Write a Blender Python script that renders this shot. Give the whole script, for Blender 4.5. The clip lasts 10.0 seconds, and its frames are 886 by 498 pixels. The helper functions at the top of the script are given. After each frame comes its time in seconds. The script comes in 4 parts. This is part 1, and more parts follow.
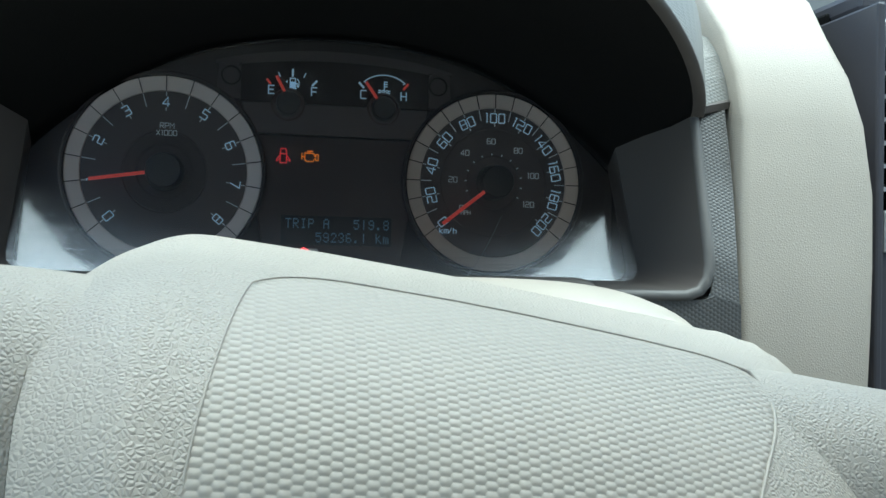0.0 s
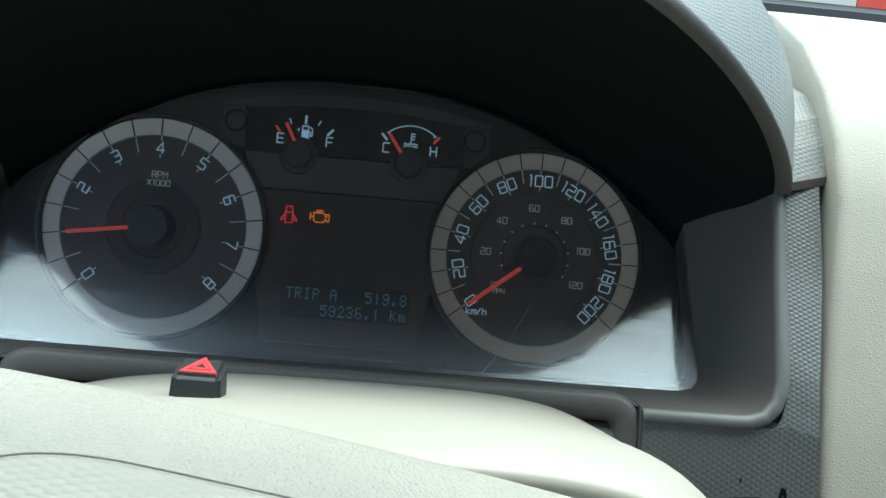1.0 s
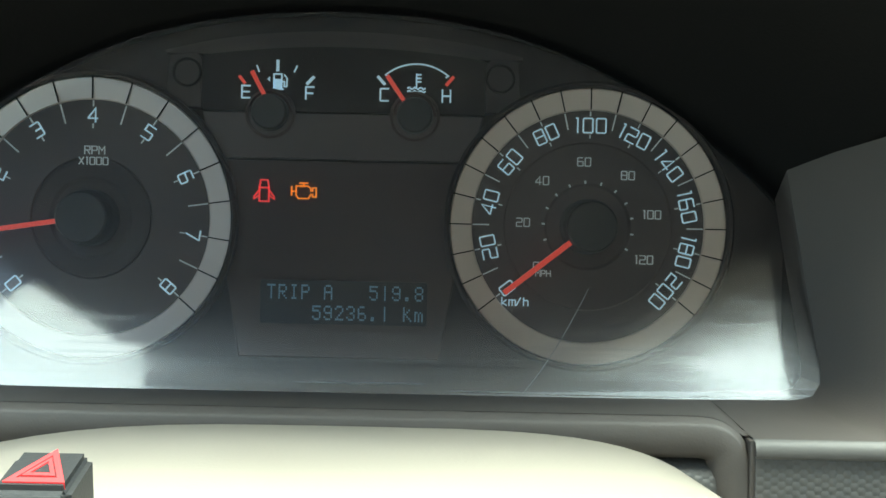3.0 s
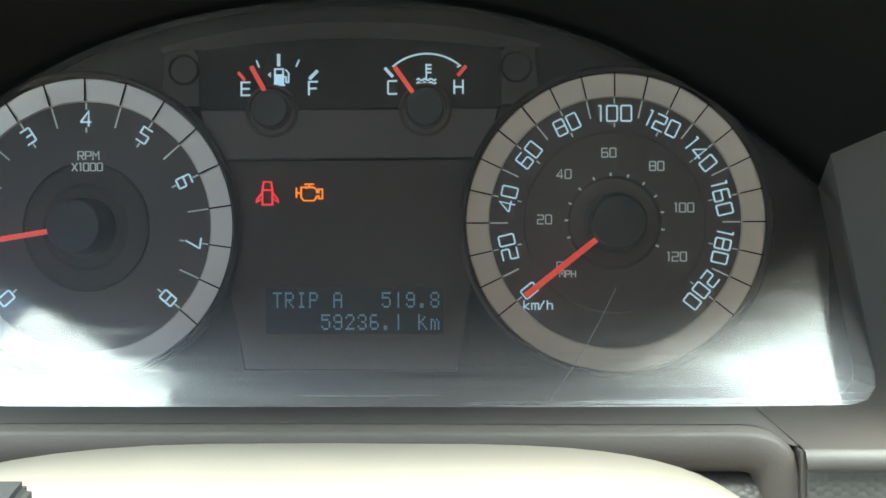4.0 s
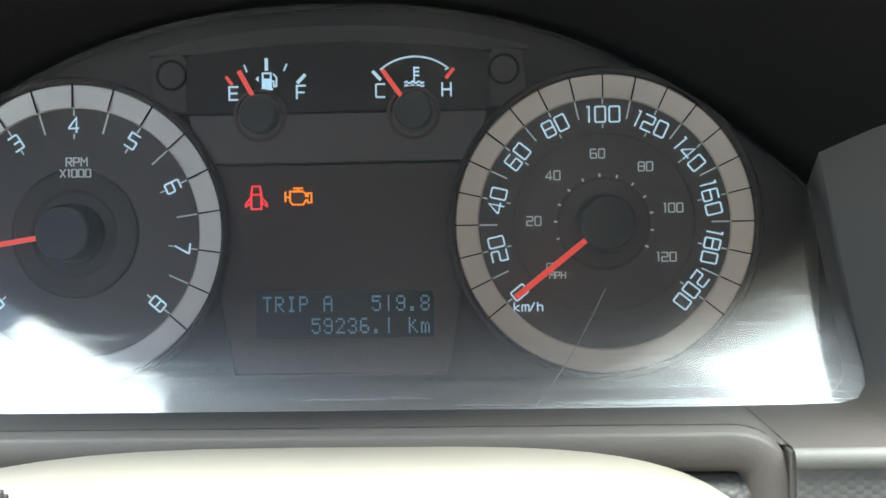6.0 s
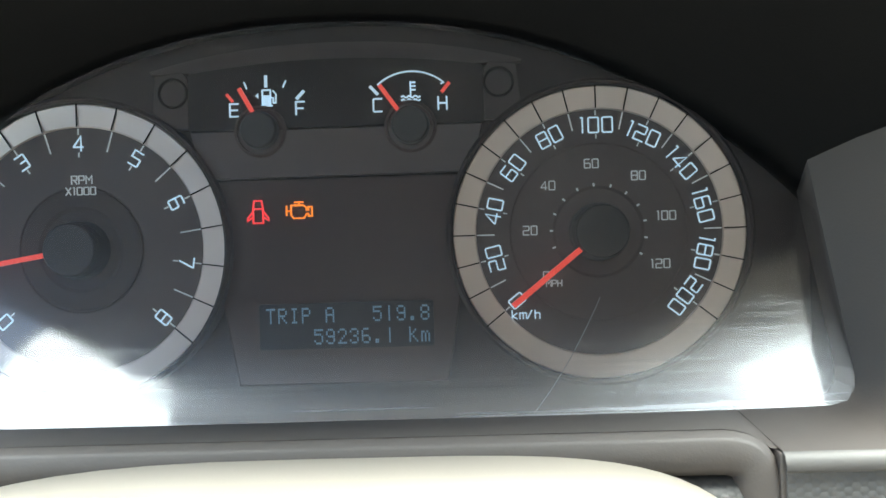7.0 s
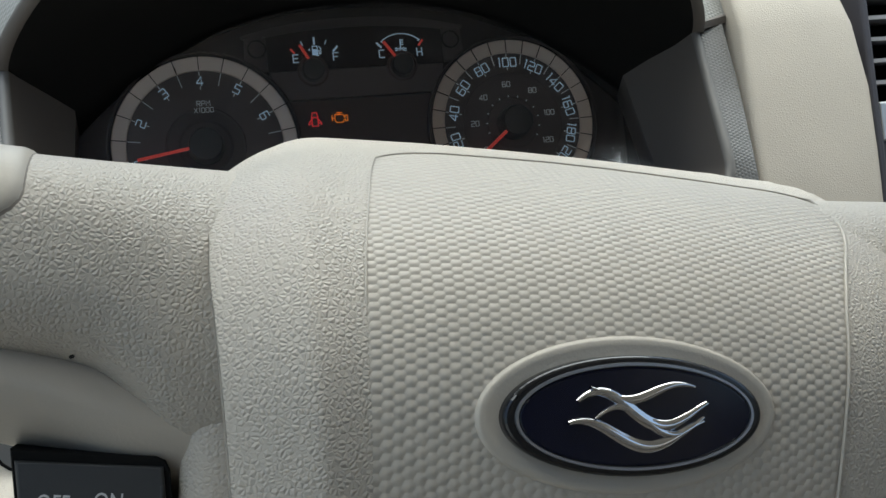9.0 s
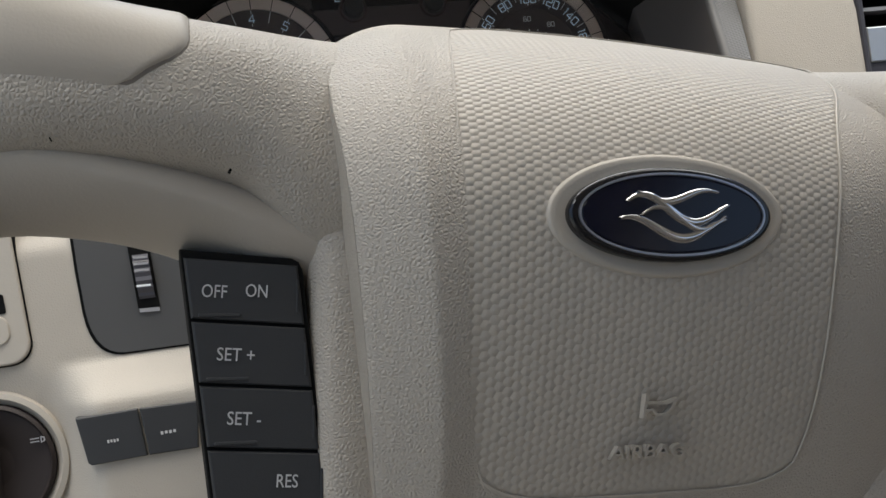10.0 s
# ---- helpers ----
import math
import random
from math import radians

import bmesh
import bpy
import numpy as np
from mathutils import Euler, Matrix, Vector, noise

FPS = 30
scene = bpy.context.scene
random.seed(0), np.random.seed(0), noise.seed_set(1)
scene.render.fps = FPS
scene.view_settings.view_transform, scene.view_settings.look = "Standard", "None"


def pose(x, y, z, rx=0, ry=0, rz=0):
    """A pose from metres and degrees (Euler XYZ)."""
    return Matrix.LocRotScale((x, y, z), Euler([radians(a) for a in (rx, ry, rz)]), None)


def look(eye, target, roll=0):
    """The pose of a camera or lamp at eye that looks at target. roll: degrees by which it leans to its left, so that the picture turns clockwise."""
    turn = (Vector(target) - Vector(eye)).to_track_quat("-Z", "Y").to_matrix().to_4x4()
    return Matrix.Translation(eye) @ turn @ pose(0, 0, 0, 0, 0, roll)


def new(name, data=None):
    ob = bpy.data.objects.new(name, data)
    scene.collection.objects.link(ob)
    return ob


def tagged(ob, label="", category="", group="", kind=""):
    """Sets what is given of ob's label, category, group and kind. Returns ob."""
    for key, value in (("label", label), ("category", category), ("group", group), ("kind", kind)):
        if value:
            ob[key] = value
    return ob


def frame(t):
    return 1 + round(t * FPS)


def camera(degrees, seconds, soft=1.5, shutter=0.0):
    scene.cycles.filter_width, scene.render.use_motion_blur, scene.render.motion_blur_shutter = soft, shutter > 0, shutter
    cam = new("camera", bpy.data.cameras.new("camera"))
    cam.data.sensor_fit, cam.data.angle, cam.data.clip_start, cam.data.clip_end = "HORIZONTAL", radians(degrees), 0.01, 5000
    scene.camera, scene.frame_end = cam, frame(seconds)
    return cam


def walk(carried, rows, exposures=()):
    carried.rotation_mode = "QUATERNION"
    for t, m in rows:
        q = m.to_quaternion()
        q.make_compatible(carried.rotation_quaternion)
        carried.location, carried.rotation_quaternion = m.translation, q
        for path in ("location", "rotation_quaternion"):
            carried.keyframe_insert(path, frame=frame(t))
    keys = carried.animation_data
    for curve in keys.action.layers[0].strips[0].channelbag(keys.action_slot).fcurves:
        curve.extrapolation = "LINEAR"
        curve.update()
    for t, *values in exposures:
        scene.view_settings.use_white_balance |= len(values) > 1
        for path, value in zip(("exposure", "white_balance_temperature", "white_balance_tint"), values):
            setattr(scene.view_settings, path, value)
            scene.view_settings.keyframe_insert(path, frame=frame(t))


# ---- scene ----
cam = camera(47.9, 10.0)
# Everything is laid out in the dial's own frame (x right, y ahead, z up along the dials);
# CAR leans that frame back and lifts it to its height above the ground.
CAR = pose(0, 0, 1.05, -18, 0, 0)
PATH = [
    (0, (-0.0475, -0.5096, -0.0440), (0.3548, 1.4492, -0.0088), 1.20),
    (0.5, (0.0010, -0.4760, -0.0300), (0.2152, 1.5110, 0.0490), 2.64),
    (1, (0.0172, -0.4408, -0.0149), (0.1324, 1.5546, 0.0570), 4.78),
    (1.5, (0.0216, -0.4160, -0.0159), (0.1213, 1.5810, 0.0322), 5.60),
    (2, (0.0250, -0.3971, -0.0133), (0.0917, 1.6015, 0.0209), 5.19),
    (2.2, (0.0241, -0.3940, -0.0088), (0.0862, 1.6050, 0.0018), 4.38),
    (3.5, (0.0390, -0.3137, -0.0051), (0.0033, 1.6858, -0.0348), 0.17),
    (4, (0.0400, -0.3144, -0.0076), (-0.0256, 1.6845, -0.0068), -0.25),
    (4.5, (0.0427, -0.3139, -0.0092), (-0.0297, 1.6847, 0.0082), -0.40),
    (5, (0.0414, -0.3136, -0.0082), (-0.0130, 1.6856, 0.0024), -0.45),
    (5.5, (0.0415, -0.3138, -0.0078), (-0.0137, 1.6855, 0.0001), -0.49),
    (7, (0.0434, -0.3209, -0.0037), (-0.0182, 1.6781, -0.0016), -1.81),
    (7.5, (0.0394, -0.3695, -0.0112), (0.0317, 1.6298, 0.0406), -1.64),
    (8, (0.0281, -0.4364, -0.0283), (0.1467, 1.5592, 0.0308), -4.43),
    (8.5, (-0.0303, -0.4950, -0.0513), (0.2220, 1.4871, 0.0361), -5.35),
    (9, (-0.0868, -0.5302, -0.0801), (0.3634, 1.4177, -0.0263), -6.22),
    (9.2, (-0.0972, -0.5456, -0.0918), (0.3831, 1.3956, -0.0541), -6.86),
    (9.5, (-0.1100, -0.5620, -0.1020), (0.3720, 1.3790, -0.0912), -7.36),
    (9.7, (-0.1154, -0.5704, -0.1073), (0.3308, 1.3790, -0.0854), -7.77),
    (10, (-0.1251, -0.5781, -0.1199), (0.3309, 1.3690, -0.0895), -7.57),
]
EXPOSURES = [(0, 0.9, 5500, -12), (1.0, 1.0, 5600, -14), (2.2, 1.25, 5900, -20), (3.5, 2.2, 6400, -14), (4.5, 2.4, 6300, -10), (5.5, 2.55, 6200, -7), (7.0, 2.55, 6300, -5), (7.5, 2.55, 6300, -4),
             (8.0, 1.62, 6300, -5), (8.5, 0.95, 5800, -6), (9.0, 0.75, 6200, -2), (10, 0.75, 6600, 5)]
walk(cam, [(t, CAR @ look(eye, target, roll)) for t, eye, target, roll in PATH], EXPOSURES)

# ---- world, sun ----
world = bpy.data.worlds.new("sky")
scene.world = world
world.use_nodes = True
wn = world.node_tree.nodes
sky = wn.new("ShaderNodeTexSky")
sky.sky_type, sky.sun_disc = "NISHITA", False
sky.sun_elevation, sky.sun_rotation, sky.dust_density = radians(79), radians(32), 4.0
world.node_tree.links.new(sky.outputs["Color"], wn["Background"].inputs["Color"])
wn["Background"].inputs["Strength"].default_value = 0.15
sun = new("sun", bpy.data.lights.new("sun", "SUN"))
sun.data.energy, sun.data.angle, sun.data.color = 4.0, radians(90), (1.0, 0.98, 0.95)
sun.matrix_world = look((0.10, 0.16, 2.0), (0, 0, 1.0))


# ---- materials ----
def material(name, color, rough=0.5, metal=0.0, bump=None, spots=0.06, spot_scale=40.0, emit=0.0, coat=0.0, spec=0.5):
    """A plastic, paint or metal: colour with soft blotches, roughness that varies, and a relief named by bump."""
    m = bpy.data.materials.new(name)
    m.use_nodes = True
    nt = m.node_tree
    n, link = nt.nodes, nt.links.new
    b = n["Principled BSDF"]
    b.inputs["Metallic"].default_value = metal
    b.inputs["Coat Weight"].default_value = coat
    b.inputs["Specular IOR Level"].default_value = spec
    tc = n.new("ShaderNodeTexCoord")
    blot = n.new("ShaderNodeTexNoise")
    blot.inputs["Scale"].default_value, blot.inputs["Detail"].default_value = spot_scale, 6
    link(tc.outputs["Object"], blot.inputs["Vector"])
    mix = n.new("ShaderNodeMix")
    mix.data_type = "RGBA"
    mix.inputs[6].default_value = (*[c * (1 - spots) for c in color], 1)
    mix.inputs[7].default_value = (*[min(1, c * (1 + spots)) for c in color], 1)
    link(blot.outputs["Fac"], mix.inputs[0])
    link(mix.outputs[2], b.inputs["Base Color"])
    ramp = n.new("ShaderNodeMapRange")
    ramp.inputs["To Min"].default_value, ramp.inputs["To Max"].default_value = rough * 0.85, min(1, rough * 1.15)
    link(blot.outputs["Fac"], ramp.inputs["Value"])
    link(ramp.outputs["Result"], b.inputs["Roughness"])
    if emit:
        b.inputs["Emission Color"].default_value = (*color, 1)
        b.inputs["Emission Strength"].default_value = emit
    if bump:
        kind, size, depth = bump
        bp = n.new("ShaderNodeBump")
        bp.inputs["Strength"].default_value, bp.inputs["Distance"].default_value = 1.0, depth
        if kind == "leather":
            cells = n.new("ShaderNodeTexVoronoi")
            cells.feature = "DISTANCE_TO_EDGE"
            cells.inputs["Scale"].default_value = 1 / size
            link(tc.outputs["Object"], cells.inputs["Vector"])
            dome = n.new("ShaderNodeMapRange")
            dome.interpolation_type = "SMOOTHSTEP"
            dome.inputs["From Min"].default_value, dome.inputs["From Max"].default_value = -0.1, 0.5
            link(cells.outputs["Distance"], dome.inputs["Value"])
            link(dome.outputs["Result"], bp.inputs["Height"])
        elif kind == "grain":
            g = n.new("ShaderNodeTexNoise")
            g.inputs["Scale"].default_value, g.inputs["Detail"].default_value = 1 / size, 3
            link(tc.outputs["Object"], g.inputs["Vector"])
            link(g.outputs["Fac"], bp.inputs["Height"])
        elif kind in ("pillow", "pillow_flat"):
            sep = n.new("ShaderNodeSeparateXYZ")
            link(tc.outputs["Object"], sep.inputs[0])
            upper = n.new("ShaderNodeMath")
            upper.operation, upper.use_clamp = "MULTIPLY", True
            upper.inputs[1].default_value = 60.0
            if kind == "pillow":
                link(sep.outputs[2], upper.inputs[0])
            else:
                upper.inputs[0].default_value, upper.inputs[1].default_value = 0.5, 1.0
            rise = n.new("ShaderNodeMath")
            rise.operation = "MULTIPLY_ADD"
            link(sep.outputs[1], rise.inputs[0])
            link(upper.outputs[0], rise.inputs[1])
            link(sep.outputs[2], rise.inputs[2])
            total = None
            for ca, sa in ((1.0, 0.0), (0.5, 0.866), (0.5, -0.866)):
                along = n.new("ShaderNodeMath")
                along.operation, along.inputs[1].default_value = "MULTIPLY", ca * 2 * math.pi / (size * 0.866)
                link(sep.outputs[0], along.inputs[0])
                both = n.new("ShaderNodeMath")
                both.operation, both.inputs[1].default_value = "MULTIPLY_ADD", sa * 2 * math.pi / (size * 0.866)
                link(rise.outputs[0], both.inputs[0])
                link(along.outputs[0], both.inputs[2])
                c = n.new("ShaderNodeMath")
                c.operation = "COSINE"
                link(both.outputs[0], c.inputs[0])
                if total is not None:
                    plus = n.new("ShaderNodeMath")
                    plus.operation = "ADD"
                    link(total.outputs[0], plus.inputs[0])
                    link(c.outputs[0], plus.inputs[1])
                    c = plus
                total = c
            shift = n.new("ShaderNodeMath")
            shift.operation, shift.use_clamp = "MULTIPLY_ADD", True
            shift.inputs[1].default_value, shift.inputs[2].default_value = 1 / 4.5, 1.5 / 4.5
            link(total.outputs[0], shift.inputs[0])
            prod = n.new("ShaderNodeMath")
            prod.operation, prod.inputs[1].default_value = "POWER", 0.5
            link(shift.outputs[0], prod.inputs[0])
            link(prod.outputs[0], bp.inputs["Height"])
        link(bp.outputs["Normal"], b.inputs["Normal"])
    return m


def clear_plastic(name):
    """The gauge window: clear, glossy, with fine wiping scratches."""
    m = bpy.data.materials.new(name)
    m.use_nodes = True
    nt = m.node_tree
    n, link = nt.nodes, nt.links.new
    n.remove(n["Principled BSDF"])
    tc = n.new("ShaderNodeTexCoord")
    mp = n.new("ShaderNodeMapping")
    mp.inputs["Scale"].default_value = (14, 90, 900)
    link(tc.outputs["Object"], mp.inputs["Vector"])
    sc = n.new("ShaderNodeTexNoise")
    sc.inputs["Scale"].default_value, sc.inputs["Detail"].default_value = 1.0, 5
    link(mp.outputs[0], sc.inputs["Vector"])
    rr = n.new("ShaderNodeMapRange")
    rr.inputs["From Min"].default_value, rr.inputs["From Max"].default_value = 0.45, 0.75
    rr.inputs["To Min"].default_value, rr.inputs["To Max"].default_value = 0.05, 0.22
    link(sc.outputs["Fac"], rr.inputs["Value"])
    gl = n.new("ShaderNodeBsdfGlossy")
    link(rr.outputs[0], gl.inputs["Roughness"])
    tr = n.new("ShaderNodeBsdfTransparent")
    tr.inputs["Color"].default_value = (0.97, 0.97, 0.98, 1)
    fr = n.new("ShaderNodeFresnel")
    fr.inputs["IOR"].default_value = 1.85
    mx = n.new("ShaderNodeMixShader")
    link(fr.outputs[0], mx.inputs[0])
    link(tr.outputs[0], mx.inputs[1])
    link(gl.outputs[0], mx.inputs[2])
    dust = n.new("ShaderNodeBsdfDiffuse")
    dust.inputs["Color"].default_value = (0.86, 0.76, 0.71, 1)
    film = n.new("ShaderNodeMapRange")
    film.inputs["From Min"].default_value, film.inputs["From Max"].default_value = 0.3, 0.7
    film.inputs["To Min"].default_value, film.inputs["To Max"].default_value = 0.014, 0.038
    patch = n.new("ShaderNodeTexNoise")
    patch.inputs["Scale"].default_value, patch.inputs["Detail"].default_value = 25.0, 6
    link(tc.outputs["Object"], patch.inputs["Vector"])
    link(patch.outputs["Fac"], film.inputs["Value"])
    # dust and wiping streaks gather along the foot of the window
    sep = n.new("ShaderNodeSeparateXYZ")
    link(tc.outputs["Object"], sep.inputs[0])
    foot = n.new("ShaderNodeMapRange")
    foot.interpolation_type = "SMOOTHSTEP"
    foot.inputs["From Min"].default_value, foot.inputs["From Max"].default_value = 0.032, -0.004
    foot.inputs["To Min"].default_value, foot.inputs["To Max"].default_value = 0.0, 0.13
    link(sep.outputs[2], foot.inputs["Value"])
    streak = n.new("ShaderNodeMath")
    streak.operation = "MULTIPLY"
    link(foot.outputs[0], streak.inputs[0])
    link(sc.outputs["Fac"], streak.inputs[1])
    layer = n.new("ShaderNodeMath")
    layer.operation = "ADD"
    link(film.outputs[0], layer.inputs[0])
    link(streak.outputs[0], layer.inputs[1])
    # a greasy smear that spreads the reflections softly
    smear = n.new("ShaderNodeBsdfGlossy")
    smear.inputs["Roughness"].default_value = 0.42
    smear.inputs["Color"].default_value = (0.80, 0.88, 1.0, 1)
    greasy = n.new("ShaderNodeMath")
    greasy.operation, greasy.inputs[1].default_value, greasy.inputs[2].default_value = "MULTIPLY_ADD", 2.4, 0.02
    link(streak.outputs[0], greasy.inputs[0])
    hazy = n.new("ShaderNodeMixShader")
    link(greasy.outputs[0], hazy.inputs[0])
    link(mx.outputs[0], hazy.inputs[1])
    link(smear.outputs[0], hazy.inputs[2])
    dusty = n.new("ShaderNodeMixShader")
    link(layer.outputs[0], dusty.inputs[0])
    link(hazy.outputs[0], dusty.inputs[1])
    link(dust.outputs[0], dusty.inputs[2])
    link(dusty.outputs[0], n["Material Output"].inputs["Surface"])
    return m


BEIGE = (0.42, 0.378, 0.322)
m_leather = material("beige_leather_grain", BEIGE, 0.48, bump=("leather", 0.0012, 0.00023))
# darker beige that paints the shade in the joint round the thumb grips
m_groove_shade = material("beige_groove_shade", (0.2, 0.175, 0.15), 0.7)
m_smooth = material("beige_smooth", BEIGE, 0.45, bump=("grain", 0.0009, 0.00008))
m_pillow = material("beige_pillow_grain", BEIGE, 0.5, bump=("pillow", 0.0027, 0.0003))
m_dash = material("beige_dash_grain", BEIGE, 0.55, bump=("leather", 0.0012, 0.0001))
m_brown = material("brown_grey_plastic", (0.099, 0.087, 0.080), 0.55, bump=("grain", 0.0007, 0.00006))
m_ledge = material("grey_ledge_plastic", (0.13, 0.124, 0.118), 0.5, bump=("grain", 0.0007, 0.00004))
m_strip = material("grey_dimpled_plastic", (0.11, 0.108, 0.105), 0.42, bump=("pillow_flat", 0.0021, 0.0002))
m_panel = material("grey_fine_panel", (0.065, 0.064, 0.064), 0.55, bump=("grain", 0.0005, 0.00006))
m_hood = material("hood_grey_grain", (0.2, 0.2, 0.19), 0.5, bump=("pillow_flat", 0.0024, 0.0002))
m_hood_in = material("hood_black_inside", (0.011, 0.011, 0.011), 0.9, spec=0.06, bump=("grain", 0.0012, 0.0001))
m_black = material("dial_black", (0.056, 0.046, 0.045), 0.55, spec=0.25, bump=("grain", 0.0005, 0.00003))
m_mask = material("mask_black", (0.108, 0.080, 0.074), 0.6, spec=0.3, bump=("grain", 0.0004, 0.00003))
m_gauge = material("gauge_panel_black", (0.030, 0.024, 0.023), 0.55, spec=0.2)
m_band = material("band_grey", (0.125, 0.109, 0.103), 0.65, spec=0.15, bump=("grain", 0.0005, 0.00004))
m_dial = material("dial_dark_grey", (0.146, 0.117, 0.110), 0.5, spec=0.45, bump=("grain", 0.0004, 0.00003))
m_ring = material("dial_ring_champagne", (0.84, 0.73, 0.65), 0.45, 0.7, spots=0.04)
m_knob = material("needle_cap_black", (0.05, 0.049, 0.047), 0.5)
m_white = material("backlit_white", (0.62, 0.78, 0.95), 0.5, emit=0.12)
m_print = material("printed_white", (0.7, 0.72, 0.74), 0.5, emit=0.05)
m_needle = material("needle_red", (0.9, 0.08, 0.06), 0.4, emit=0.11)
m_red = material("red_lamp", (1.0, 0.05, 0.06), 0.5, emit=0.14)
m_amber = material("amber_lamp", (1.0, 0.25, 0.02), 0.5, emit=0.2)
m_lcd = material("lcd_glass", (0.015, 0.017, 0.021), 0.3)
m_lcd_on = material("lcd_dots", (0.28, 0.45, 0.62), 0.5, emit=0.028)
m_button = material("button_black", (0.028, 0.029, 0.031), 0.5, bump=("grain", 0.0006, 0.00006))
m_chrome = material("chrome", (0.62, 0.62, 0.64), 0.08, 1.0, spots=0.02)
m_gloss_black = material("gloss_black", (0.006, 0.006, 0.008), 0.15)
m_ring_silver = material("dull_silver", (0.36, 0.37, 0.42), 0.3, 0.9)
m_navy = material("navy_enamel", (0.003, 0.004, 0.014), 0.12, spec=0.3)
m_legend = material("grey_white_legend", (0.5, 0.5, 0.5), 0.6)
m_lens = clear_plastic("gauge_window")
m_dark = material("dark_gap", (0.006, 0.006, 0.006), 0.8, spec=0.1)
m_slat = material("grey_slat_plastic", (0.3, 0.295, 0.31), 0.4, bump=("grain", 0.0008, 0.00005))
m_charcoal = material("charcoal_plastic", (0.06, 0.058, 0.07), 0.45, bump=("grain", 0.0008, 0.00008))
m_silver = material("silver_paint", (0.5, 0.51, 0.52), 0.3, 0.6)
m_headliner = material("beige_headliner", (0.6, 0.56, 0.5), 0.9, bump=("grain", 0.003, 0.0005))
m_carpet = material("tan_carpet", (0.10, 0.085, 0.07), 0.95, bump=("grain", 0.002, 0.001))
m_ground = material("pale_concrete", (0.24, 0.236, 0.225), 0.9, spot_scale=1.5, spots=0.15, bump=("grain", 0.01, 0.002))

# ---- mesh helpers ----
PLACE = {}


def thing(name, label, category, at=(0, 0, 0), group="", kind="", m=None):
    """An Empty at the base of a thing; its parts are given in the dial frame, or in the frame m."""
    ob = new(name)
    ob.empty_display_size = 0.02
    local = m if m is not None else Matrix.Translation(at)
    ob.matrix_basis = CAR @ local
    PLACE[ob] = Matrix.Identity(4) if m is not None else local
    return tagged(ob, label, category, group, kind)


def finish(name, me, mat, parent=None, label="", smooth=False, structure=None):
    me.materials.append(mat)
    if smooth:
        me.shade_smooth()
    ob = new(name, me)
    if parent is None:
        ob.matrix_basis = CAR
        PLACE[ob] = Matrix.Identity(4)
        if structure:
            tagged(ob, structure, "", "", "structure")
    else:
        me.transform(PLACE[parent].inverted())
        ob.parent = parent
        PLACE[ob] = PLACE[parent]
        if label:
            tagged(ob, label)
    return ob


def part(name, bm, mat, parent=None, label="", smooth=False, structure=None):
    me = bpy.data.meshes.new(name)
    bmesh.ops.recalc_face_normals(bm, faces=bm.faces)
    bm.to_mesh(me)
    bm.free()
    return finish(name, me, mat, parent, label, smooth, structure)


def raw(verts, faces):
    bm = bmesh.new()
    vs = [bm.verts.new(v) for v in verts]
    for f in faces:
        bm.faces.new([vs[i] for i in f])
    return bm


def loft(rings, closed=True, cap=False):
    """A skin over rings of equally many points."""
    n = len(rings[0])
    verts = [p for r in rings for p in r]
    faces = []
    for k in range(len(rings) - 1):
        for i in range(n if closed else n - 1):
            j = (i + 1) % n
            faces.append((k * n + i, k * n + j, (k + 1) * n + j, (k + 1) * n + i))
    if cap:
        faces.append(tuple(range(n - 1, -1, -1)))
        faces.append(tuple((len(rings) - 1) * n + i for i in range(n)))
    return raw(verts, faces)


def box(x0, x1, y0, y1, z0, z1, r=0.0, seg=2):
    bm = bmesh.new()
    bmesh.ops.create_cube(bm, size=1)
    for v in bm.verts:
        v.co = Vector(((x0 + x1) / 2 + v.co.x * (x1 - x0), (y0 + y1) / 2 + v.co.y * (y1 - y0), (z0 + z1) / 2 + v.co.z * (z1 - z0)))
    if r:
        bmesh.ops.bevel(bm, geom=list(bm.edges), offset=r, segments=seg, affect="EDGES", profile=0.5)
    return bm


def rounded(x0, x1, z0, z1, r, n=6):
    """A rounded rectangle as (x, z) points, counter-clockwise."""
    pts = []
    for cx, cz, a in ((x1 - r, z0 + r, -90), (x1 - r, z1 - r, 0), (x0 + r, z1 - r, 90), (x0 + r, z0 + r, 180)):
        pts += [(cx + r * math.cos(radians(a + 90 * i / n)), cz + r * math.sin(radians(a + 90 * i / n))) for i in range(n + 1)]
    return pts


def slab(outline, y0, y1, r=0.0):
    """A plate with that (x, z) outline, its face at y0 (the driver's side), its back at y1; r rounds the face's edge."""
    cx = sum(p[0] for p in outline) / len(outline)
    cz = sum(p[1] for p in outline) / len(outline)
    rings = []
    if r:
        size = max(max(abs(p[0] - cx) for p in outline), max(abs(p[1] - cz) for p in outline))
        for a in (0, 30, 60, 90):
            s = 1 - r * (1 - math.sin(radians(a))) / size
            rings.append([(cx + (p[0] - cx) * s, y0 + r * (1 - math.cos(radians(a))), cz + (p[1] - cz) * s) for p in outline])
    else:
        rings.append([(p[0], y0, p[1]) for p in outline])
    rings.append([(p[0], y1, p[1]) for p in outline])
    return loft(rings, cap=True)


def annulus(cx, cz, profile, n=72):
    """A ring turned about (cx, cz): profile is a list of (radius, y)."""
    rings = [[(cx + r * math.sin(2 * math.pi * i / n), y, cz + r * math.cos(2 * math.pi * i / n)) for i in range(n)] for r, y in profile]
    return loft(rings)


